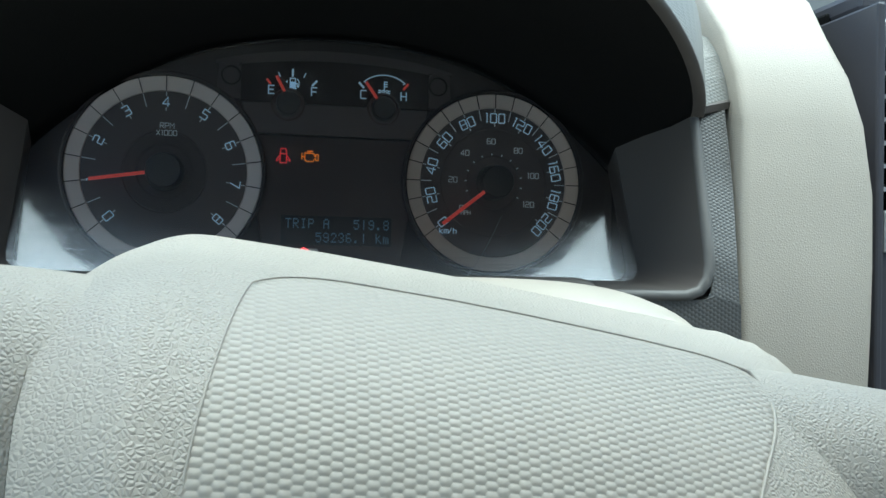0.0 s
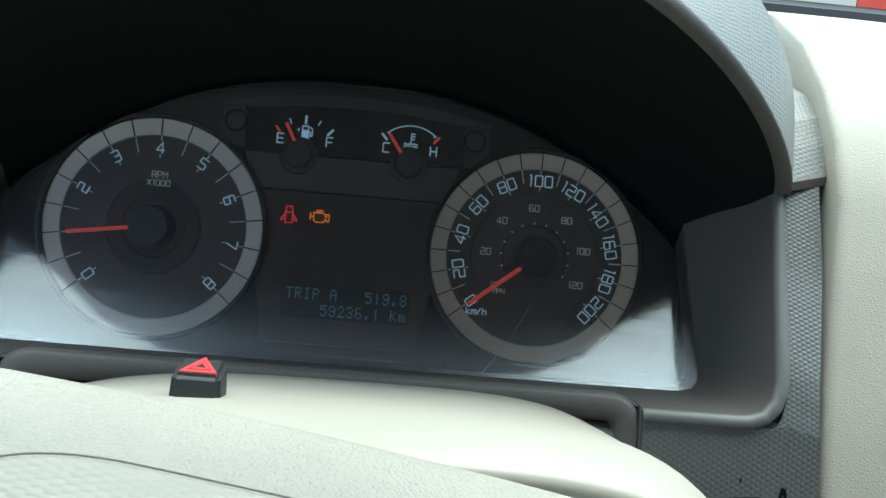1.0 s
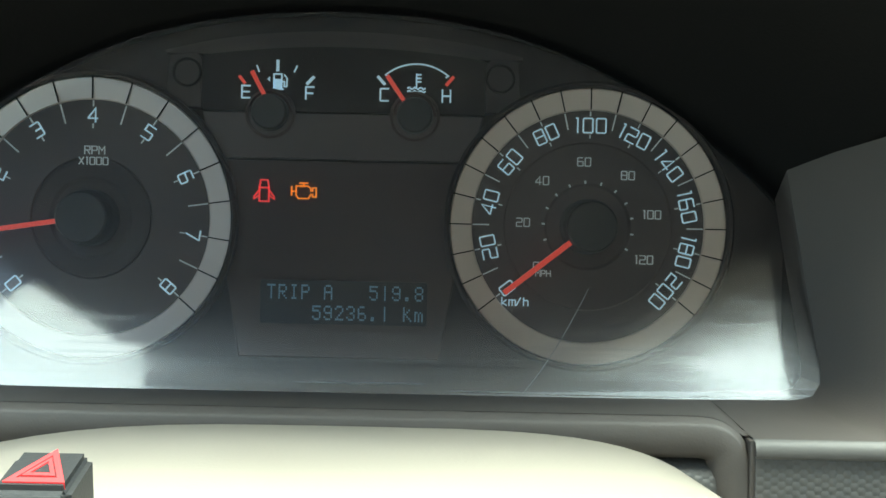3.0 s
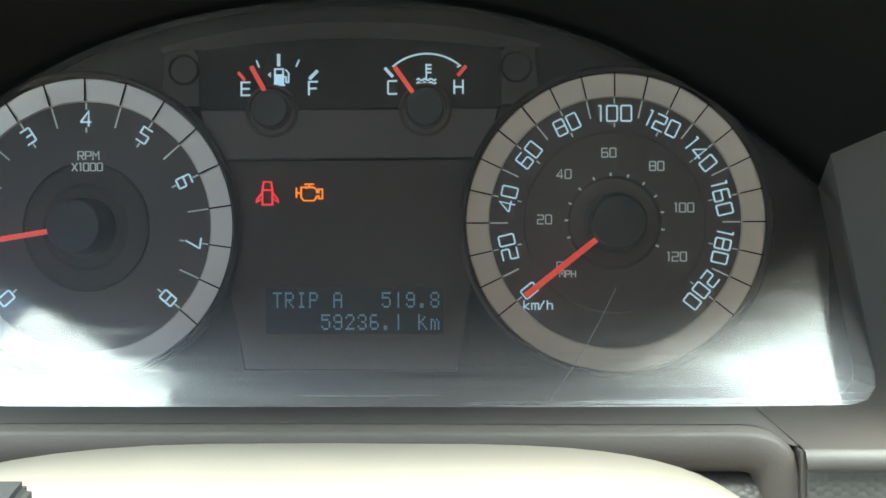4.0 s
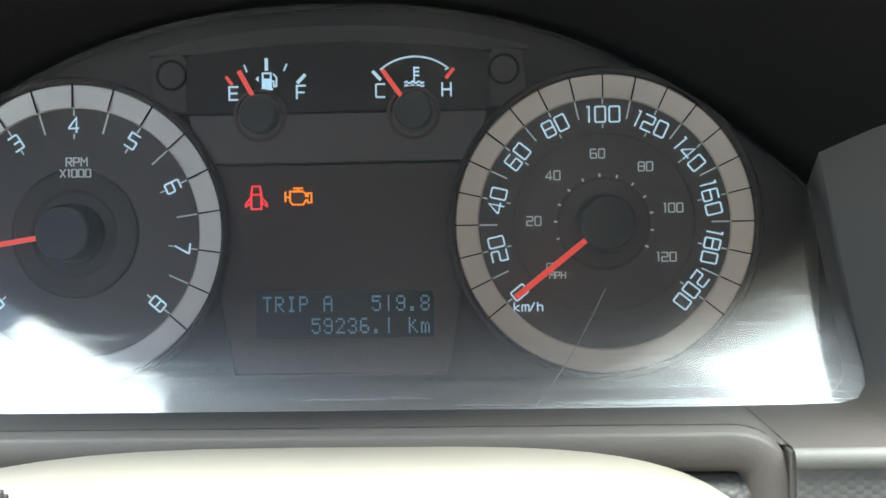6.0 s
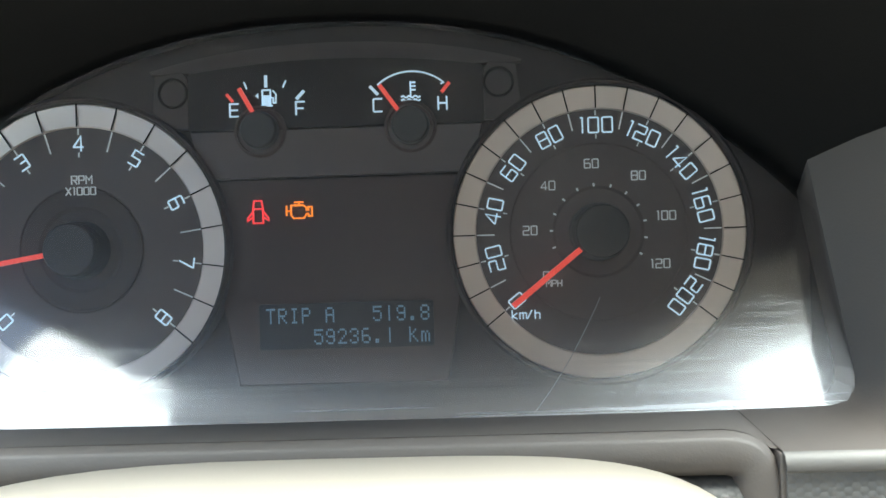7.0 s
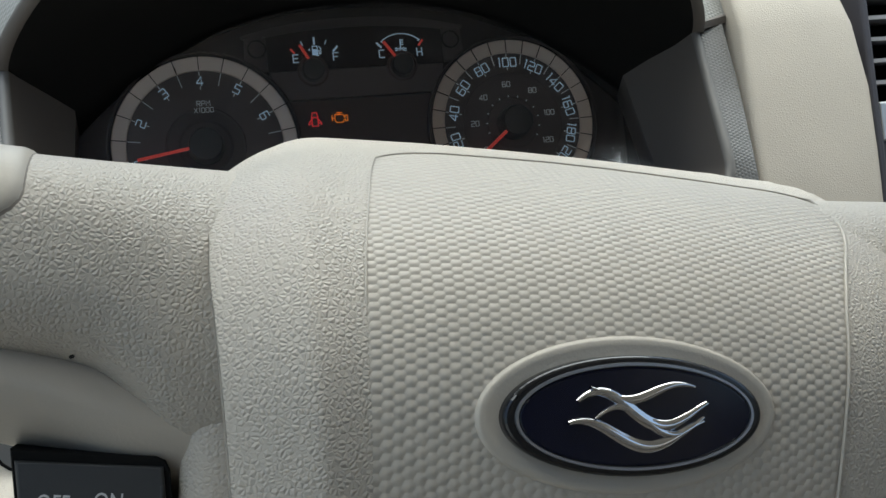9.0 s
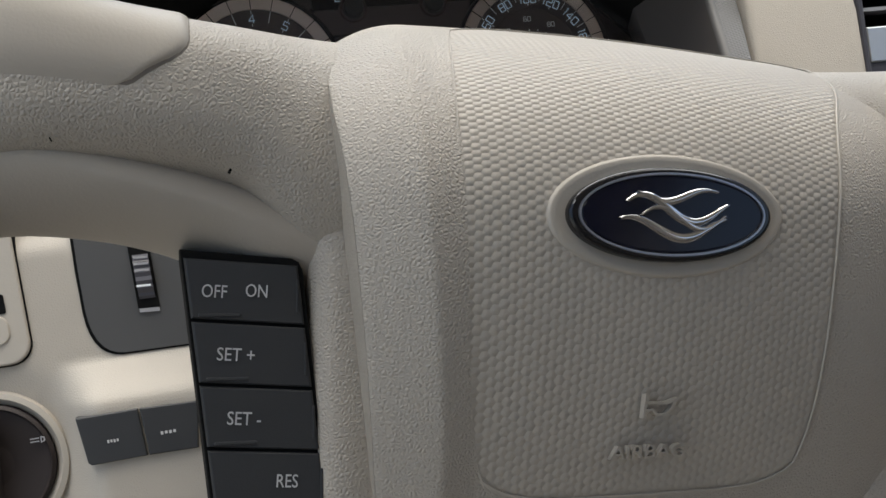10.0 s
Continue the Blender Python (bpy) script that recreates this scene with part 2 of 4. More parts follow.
def turned(cx, cz, profile, n=48):
    """A solid turned about (cx, cz)."""
    rings = [[(cx + r * math.sin(2 * math.pi * i / n), y, cz + r * math.cos(2 * math.pi * i / n)) for i in range(n)] for r, y in profile]
    return loft(rings, cap=True)


def strokes(lines, w, y, depth=0.0004):
    """Flat ribbons along (x, z) lines."""
    bm = bmesh.new()
    for line in lines:
        pts = [Vector((p[0], p[1])) for p in line]
        closed = (pts[0] - pts[-1]).length < 1e-7 and len(pts) > 2
        left, right = [], []
        for i, p in enumerate(pts):
            a = pts[i - 1] if i else (pts[-2] if closed else None)
            b = pts[i + 1] if i + 1 < len(pts) else (pts[1] if closed else None)
            da = (p - a).normalized() if a is not None else None
            db = (b - p).normalized() if b is not None else None
            d = ((da or db) + (db or da))
            d = d.normalized() if d.length > 1e-6 else (da or db)
            nrm = Vector((-d.y, d.x))
            k = 1.0
            if da is not None and db is not None:
                k = min(1.6, 1 / max(0.4, nrm.dot(Vector((-da.y, da.x)))))
            if a is None:
                p = p - d * w * 0.3
            if b is None:
                p = p + d * w * 0.3
            left.append(p + nrm * w / 2 * k)
            right.append(p - nrm * w / 2 * k)
        for yy in (y, y + depth):
            lv = [bm.verts.new((q.x, yy, q.y)) for q in left]
            rv = [bm.verts.new((q.x, yy, q.y)) for q in right]
            for i in range(len(lv) - 1):
                bm.faces.new((lv[i], lv[i + 1], rv[i + 1], rv[i]))
            if yy == y:
                lv0, rv0 = lv, rv
            else:
                for i in range(len(lv) - 1):
                    bm.faces.new((lv0[i], lv0[i + 1], lv[i + 1], lv[i]))
                    bm.faces.new((rv0[i], rv0[i + 1], rv[i + 1], rv[i]))
    return bm


def writing(text, size, x, z, y, spin=0.0, wide=1.0, depth=0.0003):
    """Words in the built-in font, standing upright and facing the driver, centred on (x, z)."""
    cu = bpy.data.curves.new("writing", "FONT")
    cu.body, cu.size, cu.align_x, cu.align_y, cu.extrude = text, size, "CENTER", "CENTER", depth / 2
    cu.resolution_u = 3
    ob = bpy.data.objects.new("writing", cu)
    scene.collection.objects.link(ob)
    bpy.context.view_layer.update()
    me = bpy.data.meshes.new_from_object(ob.evaluated_get(bpy.context.evaluated_depsgraph_get()))
    bpy.data.objects.remove(ob)
    bpy.data.curves.remove(cu)
    me.transform(Matrix.Translation((x, y, z)) @ pose(0, 0, 0, 90, spin, 0) @ Matrix.Diagonal((wide, 1, 1, 1)))
    bm = bmesh.new()
    bm.from_mesh(me)
    bpy.data.meshes.remove(me)
    return bm


# squarish numerals, drawn on a cell 1 wide and 1.5 high
DIGITS = {
    "R": [[(0, 0), (0, 1.5), (.9, 1.5), (1, 1.4), (1, .85), (.9, .75), (0, .75)], [(.45, .75), (1, 0)]],
    "P": [[(0, 0), (0, 1.5), (.9, 1.5), (1, 1.4), (1, .8), (.9, .7), (0, .7)]],
    "M": [[(0, 0), (0, 1.5), (.55, .7), (1.1, 1.5), (1.1, 0)]],
    "X": [[(0, 0), (1, 1.5)], [(0, 1.5), (1, 0)]],
    "E": [[(1, 1.5), (0, 1.5), (0, 0), (1, 0)], [(0, .75), (.9, .75)]],
    "F": [[(1, 1.5), (0, 1.5), (0, 0)], [(0, .72), (.85, .72)]],
    "C": [[(1, 1.5), (.1, 1.5), (0, 1.4), (0, .1), (.1, 0), (1, 0)]],
    "H": [[(0, 0), (0, 1.5)], [(1, 0), (1, 1.5)], [(0, .75), (1, .75)]],
    "k": [[(0, 0), (0, 1.5)], [(.85, 1.05), (.1, .5), (.9, 0)]],
    "m": [[(0, 0), (0, 1.05), (1.1, 1.05), (1.2, .95), (1.2, 0)], [(.6, 1.05), (.6, 0)]],
    "h": [[(0, 0), (0, 1.5)], [(0, 1.0), (.75, 1.0), (.85, .9), (.85, 0)]],
    "/": [[(0, 0), (.8, 1.5)]],
    "0": [[(.1, 0), (0, .1), (0, 1.4), (.1, 1.5), (.9, 1.5), (1, 1.4), (1, .1), (.9, 0), (.1, 0)]],
    "1": [[(.3, 1.5), (.5, 1.5), (.5, 0)]],
    "2": [[(0, 1.5), (.9, 1.5), (1, 1.4), (1, .85), (.9, .75), (.1, .75), (0, .65), (0, 0), (1, 0)]],
    "3": [[(0, 1.5), (.9, 1.5), (1, 1.4), (1, .1), (.9, 0), (0, 0)], [(.3, .75), (1, .75)]],
    "4": [[(.75, 0), (.75, 1.5), (0, .5), (0, .4), (1, .4)]],
    "5": [[(1, 1.5), (0, 1.5), (0, .8), (.9, .8), (1, .7), (1, .1), (.9, 0), (0, 0)]],
    "6": [[(.9, 1.5), (.1, 1.5), (0, 1.4), (0, .1), (.1, 0), (.9, 0), (1, .1), (1, .7), (.9, .8), (0, .8)]],
    "7": [[(0, 1.5), (1, 1.5), (1, 1.4), (.45, 0)]],
    "8": [[(.1, 0), (0, .1), (0, 1.4), (.1, 1.5), (.9, 1.5), (1, 1.4), (1, .1), (.9, 0), (.1, 0)], [(0, .78), (1, .78)]],
    "9": [[(1, .7), (.1, .7), (0, .8), (0, 1.4), (.1, 1.5), (.9, 1.5), (1, 1.4), (1, .1), (.9, 0), (.1, 0)]],
}


def number(text, h, x, z, y, spin, w):
    """A number in squarish strokes, turned clockwise by spin, h high, centred on (x, z)."""
    s = h / 1.5
    adv = [0.55 if ch == "1" else 1.0 for ch in text]
    total = sum(adv) + 0.38 * (len(text) - 1)
    lines, pen = [], -total / 2
    c, sn = math.cos(radians(spin)), math.sin(radians(spin))
    for ch, a in zip(text, adv):
        for line in DIGITS[ch]:
            out = []
            for px, pz in line:
                if ch == "1":
                    px -= 0.15
                lx, lz = (pen + px) * s, (pz - 0.75) * s
                out.append((x + lx * c + lz * sn, z - lx * sn + lz * c))
            lines.append(out)
        pen += a + 0.38
    return strokes(lines, w, y)

# ---- instrument cluster ----
def arch(x):
    """Height of the cluster's upper edge at x."""
    return 0.068 - 0.012 * (abs(x) / 0.07) ** 2 * 0.62 - 0.0102 * (abs(x) / 0.15) ** 3.0 * 2.9


def lens_y(z, x=0.0):
    """The gauge window is a hollow curve whose foot stands nearer to the driver; its ends bend back."""
    u = 0.0215 - z
    return -0.0204 - 0.2582 * u - 2.5491 * u * u + 0.0449 * x ** 2 + 9.09 * x ** 4 - 0.1375 * x * x * u


cluster = thing("instrument_cluster", "dark grey car instrument cluster with lit white numerals and red needles", "gauge cluster", (0, 0.01, -0.05))
xs = [-0.152 + 0.304 * i / 40 for i in range(41)]
top = [(x, arch(x) + 0.004) for x in xs]
part("back_plate", slab([(-0.152, -0.06), (0.152, -0.06)] + top[::-1], 0.006, 0.012), m_black, cluster)
part("gauge_panel", slab([(-0.048, 0.0375), (0.048, 0.0375)] + [(0.048 - 0.0048 * i, 0.0560 + 0.0036 * (1 - (1 - i / 10) ** 2)) for i in range(21)], 0.0015, 0.006), m_gauge, cluster)
part("mid_panel", slab([(-0.044, 0.0215), (0.044, 0.0215), (0.0475, 0.0368), (-0.0475, 0.0368)], 0.0005, 0.006, 0.0006), m_dial, cluster)
part("centre_panel", slab([(-0.034, -0.046), (0.034, -0.046), (0.0385, -0.02), (0.04, 0.0), (0.0405, 0.0208), (-0.0405, 0.0208), (-0.04, 0.0), (-0.0385, -0.02)], 0.0015, 0.006, 0.0006), m_mask, cluster)
part("upper_band", slab([(x, arch(x) - 0.0030) for x in xs[12:29]] + [(0.0605, 0.0565), (-0.0605, 0.0565)], 0.002, 0.006), m_band, cluster)
for sx in (-1, 1):
    boss = part("screw_boss", turned(sx * 0.0530, 0.0500, [(0.0050, 0.006), (0.0050, 0.0008), (0.0047, 0.0004), (0.0042, 0.0008), (0.0040, 0.0034), (0.0010, 0.0034)], 28), m_gauge, cluster)
    part("bracket", slab([(sx * 0.0482, 0.0382), (sx * 0.0482, 0.0545), (sx * 0.0500, 0.0570), (sx * 0.0590, 0.0560), (sx * 0.0600, 0.044), (sx * 0.0545, 0.0382)], 0.0016, 0.006, 0.0005), m_band, cluster)


def dial(cx, name, cap_r):
    d = part(name, turned(cx, 0, [(0.0495, 0.006), (0.0495, -0.0035), (0.0485, -0.0045), (0.0477, -0.004), (0.0475, -0.001), (0.047, 0.006)], 96), m_black, cluster)
    part("dial_face", turned(cx, 0, [(0.0398, 0.005), (0.0398, 0.0), (cap_r + 0.0005, 0.0), (cap_r, 0.0005), (0.0150, 0.0007), (0.0140, 0.0016), (0.0120, 0.0016)], 96), m_dial, d)
    part("dial_ring", annulus(cx, 0, [(0.0474, 0.004), (0.0474, -0.0008), (0.0470, -0.0012), (0.0402, -0.0006), (0.0398, -0.0002), (0.0398, 0.004)], 96), m_ring, d, "champagne-coloured metal ring")
    cap = part("needle_cap", turned(cx, 0, [(0.0095, 0.0008), (0.0092, -0.006), (0.0085, -0.0105), (0.0080, -0.0112)], 40), m_knob, d, smooth=False)
    return d


def polar(cx, r, a):
    return (cx + r * math.sin(radians(a)), r * math.cos(radians(a)))


def tick(name, cx, r0, r1, a, w, mat, parent, y):
    return part(name, strokes([[polar(cx, r0, a), polar(cx, r1, a)]], w, y), mat, parent)


tach = dial(-0.084, "tachometer", 0.0202)
part("inner_disc", turned(-0.084, 0, [(0.0200, 0.0004), (0.0199, -0.0004), (0.0190, -0.0007), (0.0140, -0.0010), (0.0128, -0.0002), (0.0100, 0.0)], 64), m_band, tach, "slightly raised grey middle of the dial")
for i in range(17):
    a = -131 + 262 * i / 16
    tick("ring_line", -0.084, 0.0402, 0.0472, a, 0.0004, m_dark, tach, -0.0016)
    if i % 2:
        tick("tick", -0.084, 0.0330, 0.0394, a, 0.00042, m_print, tach, -0.0004)
    else:
        tick("tick", -0.084, 0.0376, 0.0394, a, 0.00042, m_print, tach, -0.0004)
        tick("tick", -0.084, 0.0303, 0.0316, a, 0.00042, m_print, tach, -0.0004)
        x, z = polar(-0.084, 0.0346, a)
        part("numeral", number(str(i // 2), 0.0047, x, z, -0.0004, a, 0.0005), m_white, tach)
part("writing", number("RPM", 0.0026, -0.0834, 0.0228, -0.0004, 0, 0.00034), m_print, tach)
part("writing", number("X1000", 0.0024, -0.0834, 0.0191, -0.0013, 0, 0.00034), m_print, tach)
part("needle", strokes([[polar(-0.084, 0.0088, -99), polar(-0.084, 0.0345, -99)]], 0.0016, -0.0085, 0.001), m_needle, tach, "red pointer")

speedo = dial(0.084, "speedometer", 0.0285)
for i in range(21):
    a = -128.5 + 257 * i / 20
    tick("ring_line", 0.084, 0.0402, 0.0472, a, 0.0004, m_dark, speedo, -0.0016)
    if i % 2:
        tick("tick", 0.084, 0.0340, 0.0394, a, 0.00042, m_print, speedo, -0.0004)
    else:
        tick("tick", 0.084, 0.0380, 0.0394, a, 0.00042, m_print, speedo, -0.0004)
        tick("tick", 0.084, 0.0304, 0.0315, a, 0.00042, m_print, speedo, -0.0004)
        x, z = polar(0.084, 0.0347, a)
        part("numeral", number(str(i * 10), 0.0049, x, z, -0.0004, a, 0.00048), m_white, speedo)
for i in range(13):
    a = -128.5 + 20.65 * i
    tick("dot", 0.084, 0.0150, 0.0157, a, 0.0006, m_print, speedo, -0.0004)
    if i % 2 == 0:
        x, z = polar(0.084, 0.0223, a)
        part("numeral", number(str(i * 10), 0.0028, x, z, -0.0004, 0, 0.00035), m_print, speedo)
part("writing", number("MPH", 0.002, 0.0690, -0.0163, -0.0004, 0, 0.00032), m_print, speedo)
part("writing", number("km/h", 0.0027, 0.0597, -0.0262, -0.0004, 0, 0.0004), m_white, speedo)
part("needle", strokes([[polar(0.084, 0.0088, -128.5), polar(0.084, 0.0362, -128.5)]], 0.0018, -0.0085, 0.001), m_needle, speedo, "red pointer")

# the speedometer is a little smaller than the tachometer
shrink = Matrix.Translation((0.0836, -0.01, 0.0506)) @ Matrix.Diagonal((0.986, 1, 0.986, 1)) @ Matrix.Translation((-0.084, 0.01, -0.05))
for ob in [speedo] + list(speedo.children):
    ob.data.transform(shrink)
# small gauges
Y = 0.0008
fuel = part("fuel_gauge", turned(-0.0245, 0.0365, [(0.0085, 0.006), (0.0085, 0.0), (0.0075, -0.0006), (0.0072, 0.0012)], 32), m_mask, cluster)
part("needle_cap", turned(-0.0245, 0.0368, [(0.0062, 0.001), (0.006, -0.0030), (0.0054, -0.0040)], 32), m_knob, fuel)
part("needle", strokes([[(-0.0258, 0.0416), (-0.0304, 0.0500)]], 0.0014, -0.0022, 0.001), m_needle, fuel, "red pointer")
for p, q, w, mt in (((-0.0335, 0.0468), (-0.0352, 0.0489), 0.001, m_needle), ((-0.0224, 0.0512), (-0.0224, 0.0545), 0.001, m_white),
                    ((-0.0287, 0.0507), (-0.0295, 0.0527), 0.0005, m_white), ((-0.0168, 0.0508), (-0.0159, 0.0528), 0.0005, m_white),
                    ((-0.0124, 0.0469), (-0.0102, 0.0492), 0.001, m_white)):
    part("tick", strokes([[p, q]], w, Y), mt, fuel)
part("writing", number("E", 0.0041, -0.0330, 0.0438, Y, 0, 0.00055), m_white, fuel)
part("writing", number("F", 0.0041, -0.0114, 0.0438, Y, 0, 0.00055), m_white, fuel)
px, pz = -0.0222, 0.0476
part("pump_symbol", strokes([[(px - .0014, pz - .0026), (px - .0014, pz + .0024), (px + .0012, pz + .0024), (px + .0012, pz - .0026)],
                             [(px - .0019, pz - .0027), (px + .0017, pz - .0027)], 
                             [(px - .0014, pz + .00045), (px + .0012, pz + .00045)], [(px - .0014, pz), (px + .0012, pz)], [(px - .0014, pz - .00045), (px + .0012, pz - .00045)],
                             [(px - .0014, pz - .0009), (px + .0012, pz - .0009)], [(px - .0014, pz - .00135), (px + .0012, pz - .00135)], [(px - .0014, pz - .0018), (px + .0012, pz - .0018)], [(px - .0014, pz - .0023), (px + .0012, pz - .0023)],
                             [(px + .0012, pz), (px + .0021, pz - .0002), (px + .0021, pz - .0018), (px + .0029, pz - .0018), (px + .0030, pz + .001), (px + .0021, pz + .0021)],
                             [(px - .0029, pz + .0011), (px - .0034, pz + .0006), (px - .0029, pz + .0001), (px - .0029, pz + .0011)]], 0.0005, Y), m_white, fuel)
temp = part("temperature_gauge", turned(0.0243, 0.0365, [(0.0085, 0.006), (0.0085, 0.0), (0.0075, -0.0006), (0.0072, 0.0012)], 32), m_mask, cluster)
part("needle_cap", turned(0.0243, 0.0368, [(0.0062, 0.001), (0.006, -0.0030), (0.0054, -0.0040)], 32), m_knob, temp)
part("needle", strokes([[(0.0208, 0.0413), (0.0150, 0.0495)]], 0.0014, -0.0022, 0.001), m_needle, temp, "red pointer")
arc = [(0.0247 + 0.0165 * math.sin(radians(a)), 0.0379 + 0.0165 * math.cos(radians(a))) for a in range(-40, 41, 5)]
part("scale_arc", strokes([[(0.0148, 0.0501)] + arc + [(0.0345, 0.0501)]], 0.0005, Y), m_white, temp)
part("tick", strokes([[(0.0138, 0.0474), (0.0116, 0.0498)]], 0.001, Y), m_white, temp)
part("tick", strokes([[(0.0348, 0.0476), (0.0370, 0.0502)]], 0.0011, Y), m_needle, temp)
part("writing", number("C", 0.0041, 0.0138, 0.0438, Y, 0, 0.00055), m_white, temp)
part("writing", number("H", 0.0041, 0.0348, 0.0438, Y, 0, 0.00055), m_white, temp)
qx, qz = 0.0246, 0.0478
waves = [[(qx - .003 + .006 * i / 10, qz - d + .00035 * math.sin(i * 1.9)) for i in range(11)] for d in (.0016, .0027)]
part("thermometer_symbol", strokes([[(qx, qz - .0014), (qx, qz + .0032)], [(qx, qz + .003), (qx + .0015, qz + .003)], [(qx, qz + .0018), (qx + .0015, qz + .0018)],
                                    [(qx, qz + .0006), (qx + .0015, qz + .0006)]] + waves, 0.0005, Y), m_white, temp)
# warning lamps
dx, dz = -0.0262, 0.0105
part("door_lamp", strokes([[(dx - .0012, dz + .0036), (dx + .0012, dz + .0036), (dx + .0016, dz + .0012), (dx + .0016, dz - .0036), (dx - .0016, dz - .0036), (dx - .0016, dz + .0012), (dx - .0012, dz + .0036)],
                           [(dx - .0016, dz + .001), (dx + .0016, dz + .001)], [(dx - .0016, dz + .0002), (dx - .0034, dz - .002), (dx - .0034, dz - .0028), (dx - .0016, dz - .0016)],
                           [(dx + .0016, dz + .0002), (dx + .0034, dz - .002), (dx + .0034, dz - .0028), (dx + .0016, dz - .0016)]], 0.00055, Y), m_red, cluster, "glowing red open-door symbol")
ex, ez = -0.0128, 0.0105
part("engine_lamp", strokes([[(ex - .0026, ez + .0018), (ex - .0014, ez + .0018), (ex - .0014, ez + .0018), (ex + .0014, ez + .0018), (ex + .0024, ez + .001), (ex + .0024, ez + .0002), (ex + .003, ez + .0002),
                               (ex + .003, ez + .0012), (ex + .0042, ez + .0012), (ex + .0042, ez - .0018), (ex + .003, ez - .0018), (ex + .003, ez - .001), (ex + .0024, ez - .001), (ex + .0016, ez - .0024),
                               (ex - .0018, ez - .0024), (ex - .0026, ez - .0014), (ex - .0026, ez + .0018)],
                              [(ex - .0041, ez + .0016), (ex - .0041, ez - .0014)], [(ex - .0041, ez), (ex - .0026, ez)], [(ex - .0014, ez + .0028), (ex + .0014, ez + .0028)], [(ex, ez + .0018), (ex, ez + .0028)]],
                             0.00048, Y), m_amber, cluster, "glowing amber engine symbol")
# message display, 5 x 7 dots a letter
lcd = part("message_display", slab(rounded(-0.0268, 0.0298, -0.0344, -0.0196, 0.0008), 0.0008, 0.002), m_lcd, cluster, "dark blue dot-matrix display")
DOTS = {"T": "1F 04 04 04 04 04 04", "R": "1E 11 11 1E 14 12 11", "I": "0E 04 04 04 04 04 0E", "P": "1E 11 11 1E 10 10 10", "A": "0E 11 11 1F 11 11 11",
        "5": "1F 10 1E 01 01 11 0E", "1": "04 04 04 04 04 04 04", "9": "0E 11 11 0F 01 11 0E", "8": "0E 11 11 0E 11 11 0E", "2": "0E 11 01 02 04 08 1F",
        "3": "0E 11 01 06 01 11 0E", "6": "0E 10 10 1E 11 11 0E", ".": "00 00 00 00 00 0C 0C", "k": "10 12 14 18 14 12 11", "m": "00 00 1A 15 15 15 15"}
for row, (text, zc) in enumerate((("TRIP A   519.8", -0.0235), ("    59236.1 km", -0.0305))):
    quads = []
    for k, ch in enumerate(text):
        if ch == " ":
            continue
        x0 = -0.0242 + 0.00385 * k
        for j, bits in enumerate(DOTS[ch].split()):
            for i in range(5):
                if int(bits, 16) >> (4 - i) & 1:
                    quads.append((x0 + i * 0.00058, zc + (3 - j) * 0.00072))
    verts, faces = [], []
    for x, z in quads:
        n0 = len(verts)
        verts += [(x - .00025, 0.0005, z - .00031), (x + .00025, 0.0005, z - .00031), (x + .00025, 0.0005, z + .00031), (x - .00025, 0.0005, z + .00031)]
        faces.append((n0, n0 + 1, n0 + 2, n0 + 3))
    part("message_line", raw(verts, faces), m_lcd_on, lcd)

# the clear window over the dials
rows = []
for k in range(9):
    s = k / 8
    rows.append([(x * (0.975 - 0.02 * s * (1 - s)), lens_y(-0.05 + s * (arch(x) + 0.05), x), -0.05 + s * (arch(x) + 0.05)) for x in xs])
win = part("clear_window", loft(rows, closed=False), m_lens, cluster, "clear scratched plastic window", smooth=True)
win.visible_shadow = False
for line, w in (([(0.0583 + 0.0016 * i, -0.0485 + 0.00165 * i + 0.00005 * i * i) for i in range(14)], 0.00016),):
    bm = strokes([line], w, 0.0, 0.0001)
    for v in bm.verts:
        v.co.y += lens_y(v.co.z, v.co.x) - 0.0002
    part("scratch", bm, m_slat, win)

# ---- binnacle: bezel round the window, hood above ----
binnacle = thing("instrument_binnacle", "brown-grey plastic instrument binnacle with a dark hood over it", "dashboard trim", (0, -0.06, -0.06))


def curve(points, n):
    """Points along a polyline at even steps of its length."""
    pts = [Vector(p) for p in points]
    cum = [0.0]
    for a, b in zip(pts, pts[1:]):
        cum.append(cum[-1] + (b - a).length)
    out = []
    for i in range(n):
        d = cum[-1] * i / (n - 1)
        k = max(j for j in range(len(pts) - 1) if cum[j] <= d + 1e-12)
        f = (d - cum[k]) / max(1e-9, cum[k + 1] - cum[k])
        out.append(tuple(pts[k].lerp(pts[k + 1], min(1, f))))
    return out


def corner(p, q, r, n=7, cut=0.45):
    """Three-point rounding: a bent line from p over q to r."""
    out = []
    for i in range(n):
        t = i / (n - 1)
        out.append(tuple(Vector(p) * (1 - t) ** 2 + Vector(q) * 2 * t * (1 - t) + Vector(r) * t * t))
    return out


half_a = [(0.1450, lens_y(0.0215, 0.145), 0.0215)] + [(x, lens_y(z, x), z) for x, _, z in corner((0.1478, 0, -0.0385), (0.1485, 0, -0.0492), (0.139, 0, -0.0492))]
half_b = [(0.1662, -0.0590, 0.0312), (0.1648, -0.0690, 0.0)] + corner((0.1625, -0.084, -0.038), (0.1615, -0.089, -0.0525), (0.1500, -0.089, -0.0525), 9)
half_c = [(0.1706, -0.0595, 0.0312), (0.1700, -0.0700, 0.0)] + corner((0.1678, -0.0850, -0.036), (0.1668, -0.0905, -0.0572), (0.1500, -0.0905, -0.0572), 9)
NA = 22
ra, rb, rc = (curve(h + [(0.113, lens_y(h[-1][2], 0.113) if h is half_a else h[-1][1], h[-1][2])], NA) for h in (half_a, half_b, half_c))
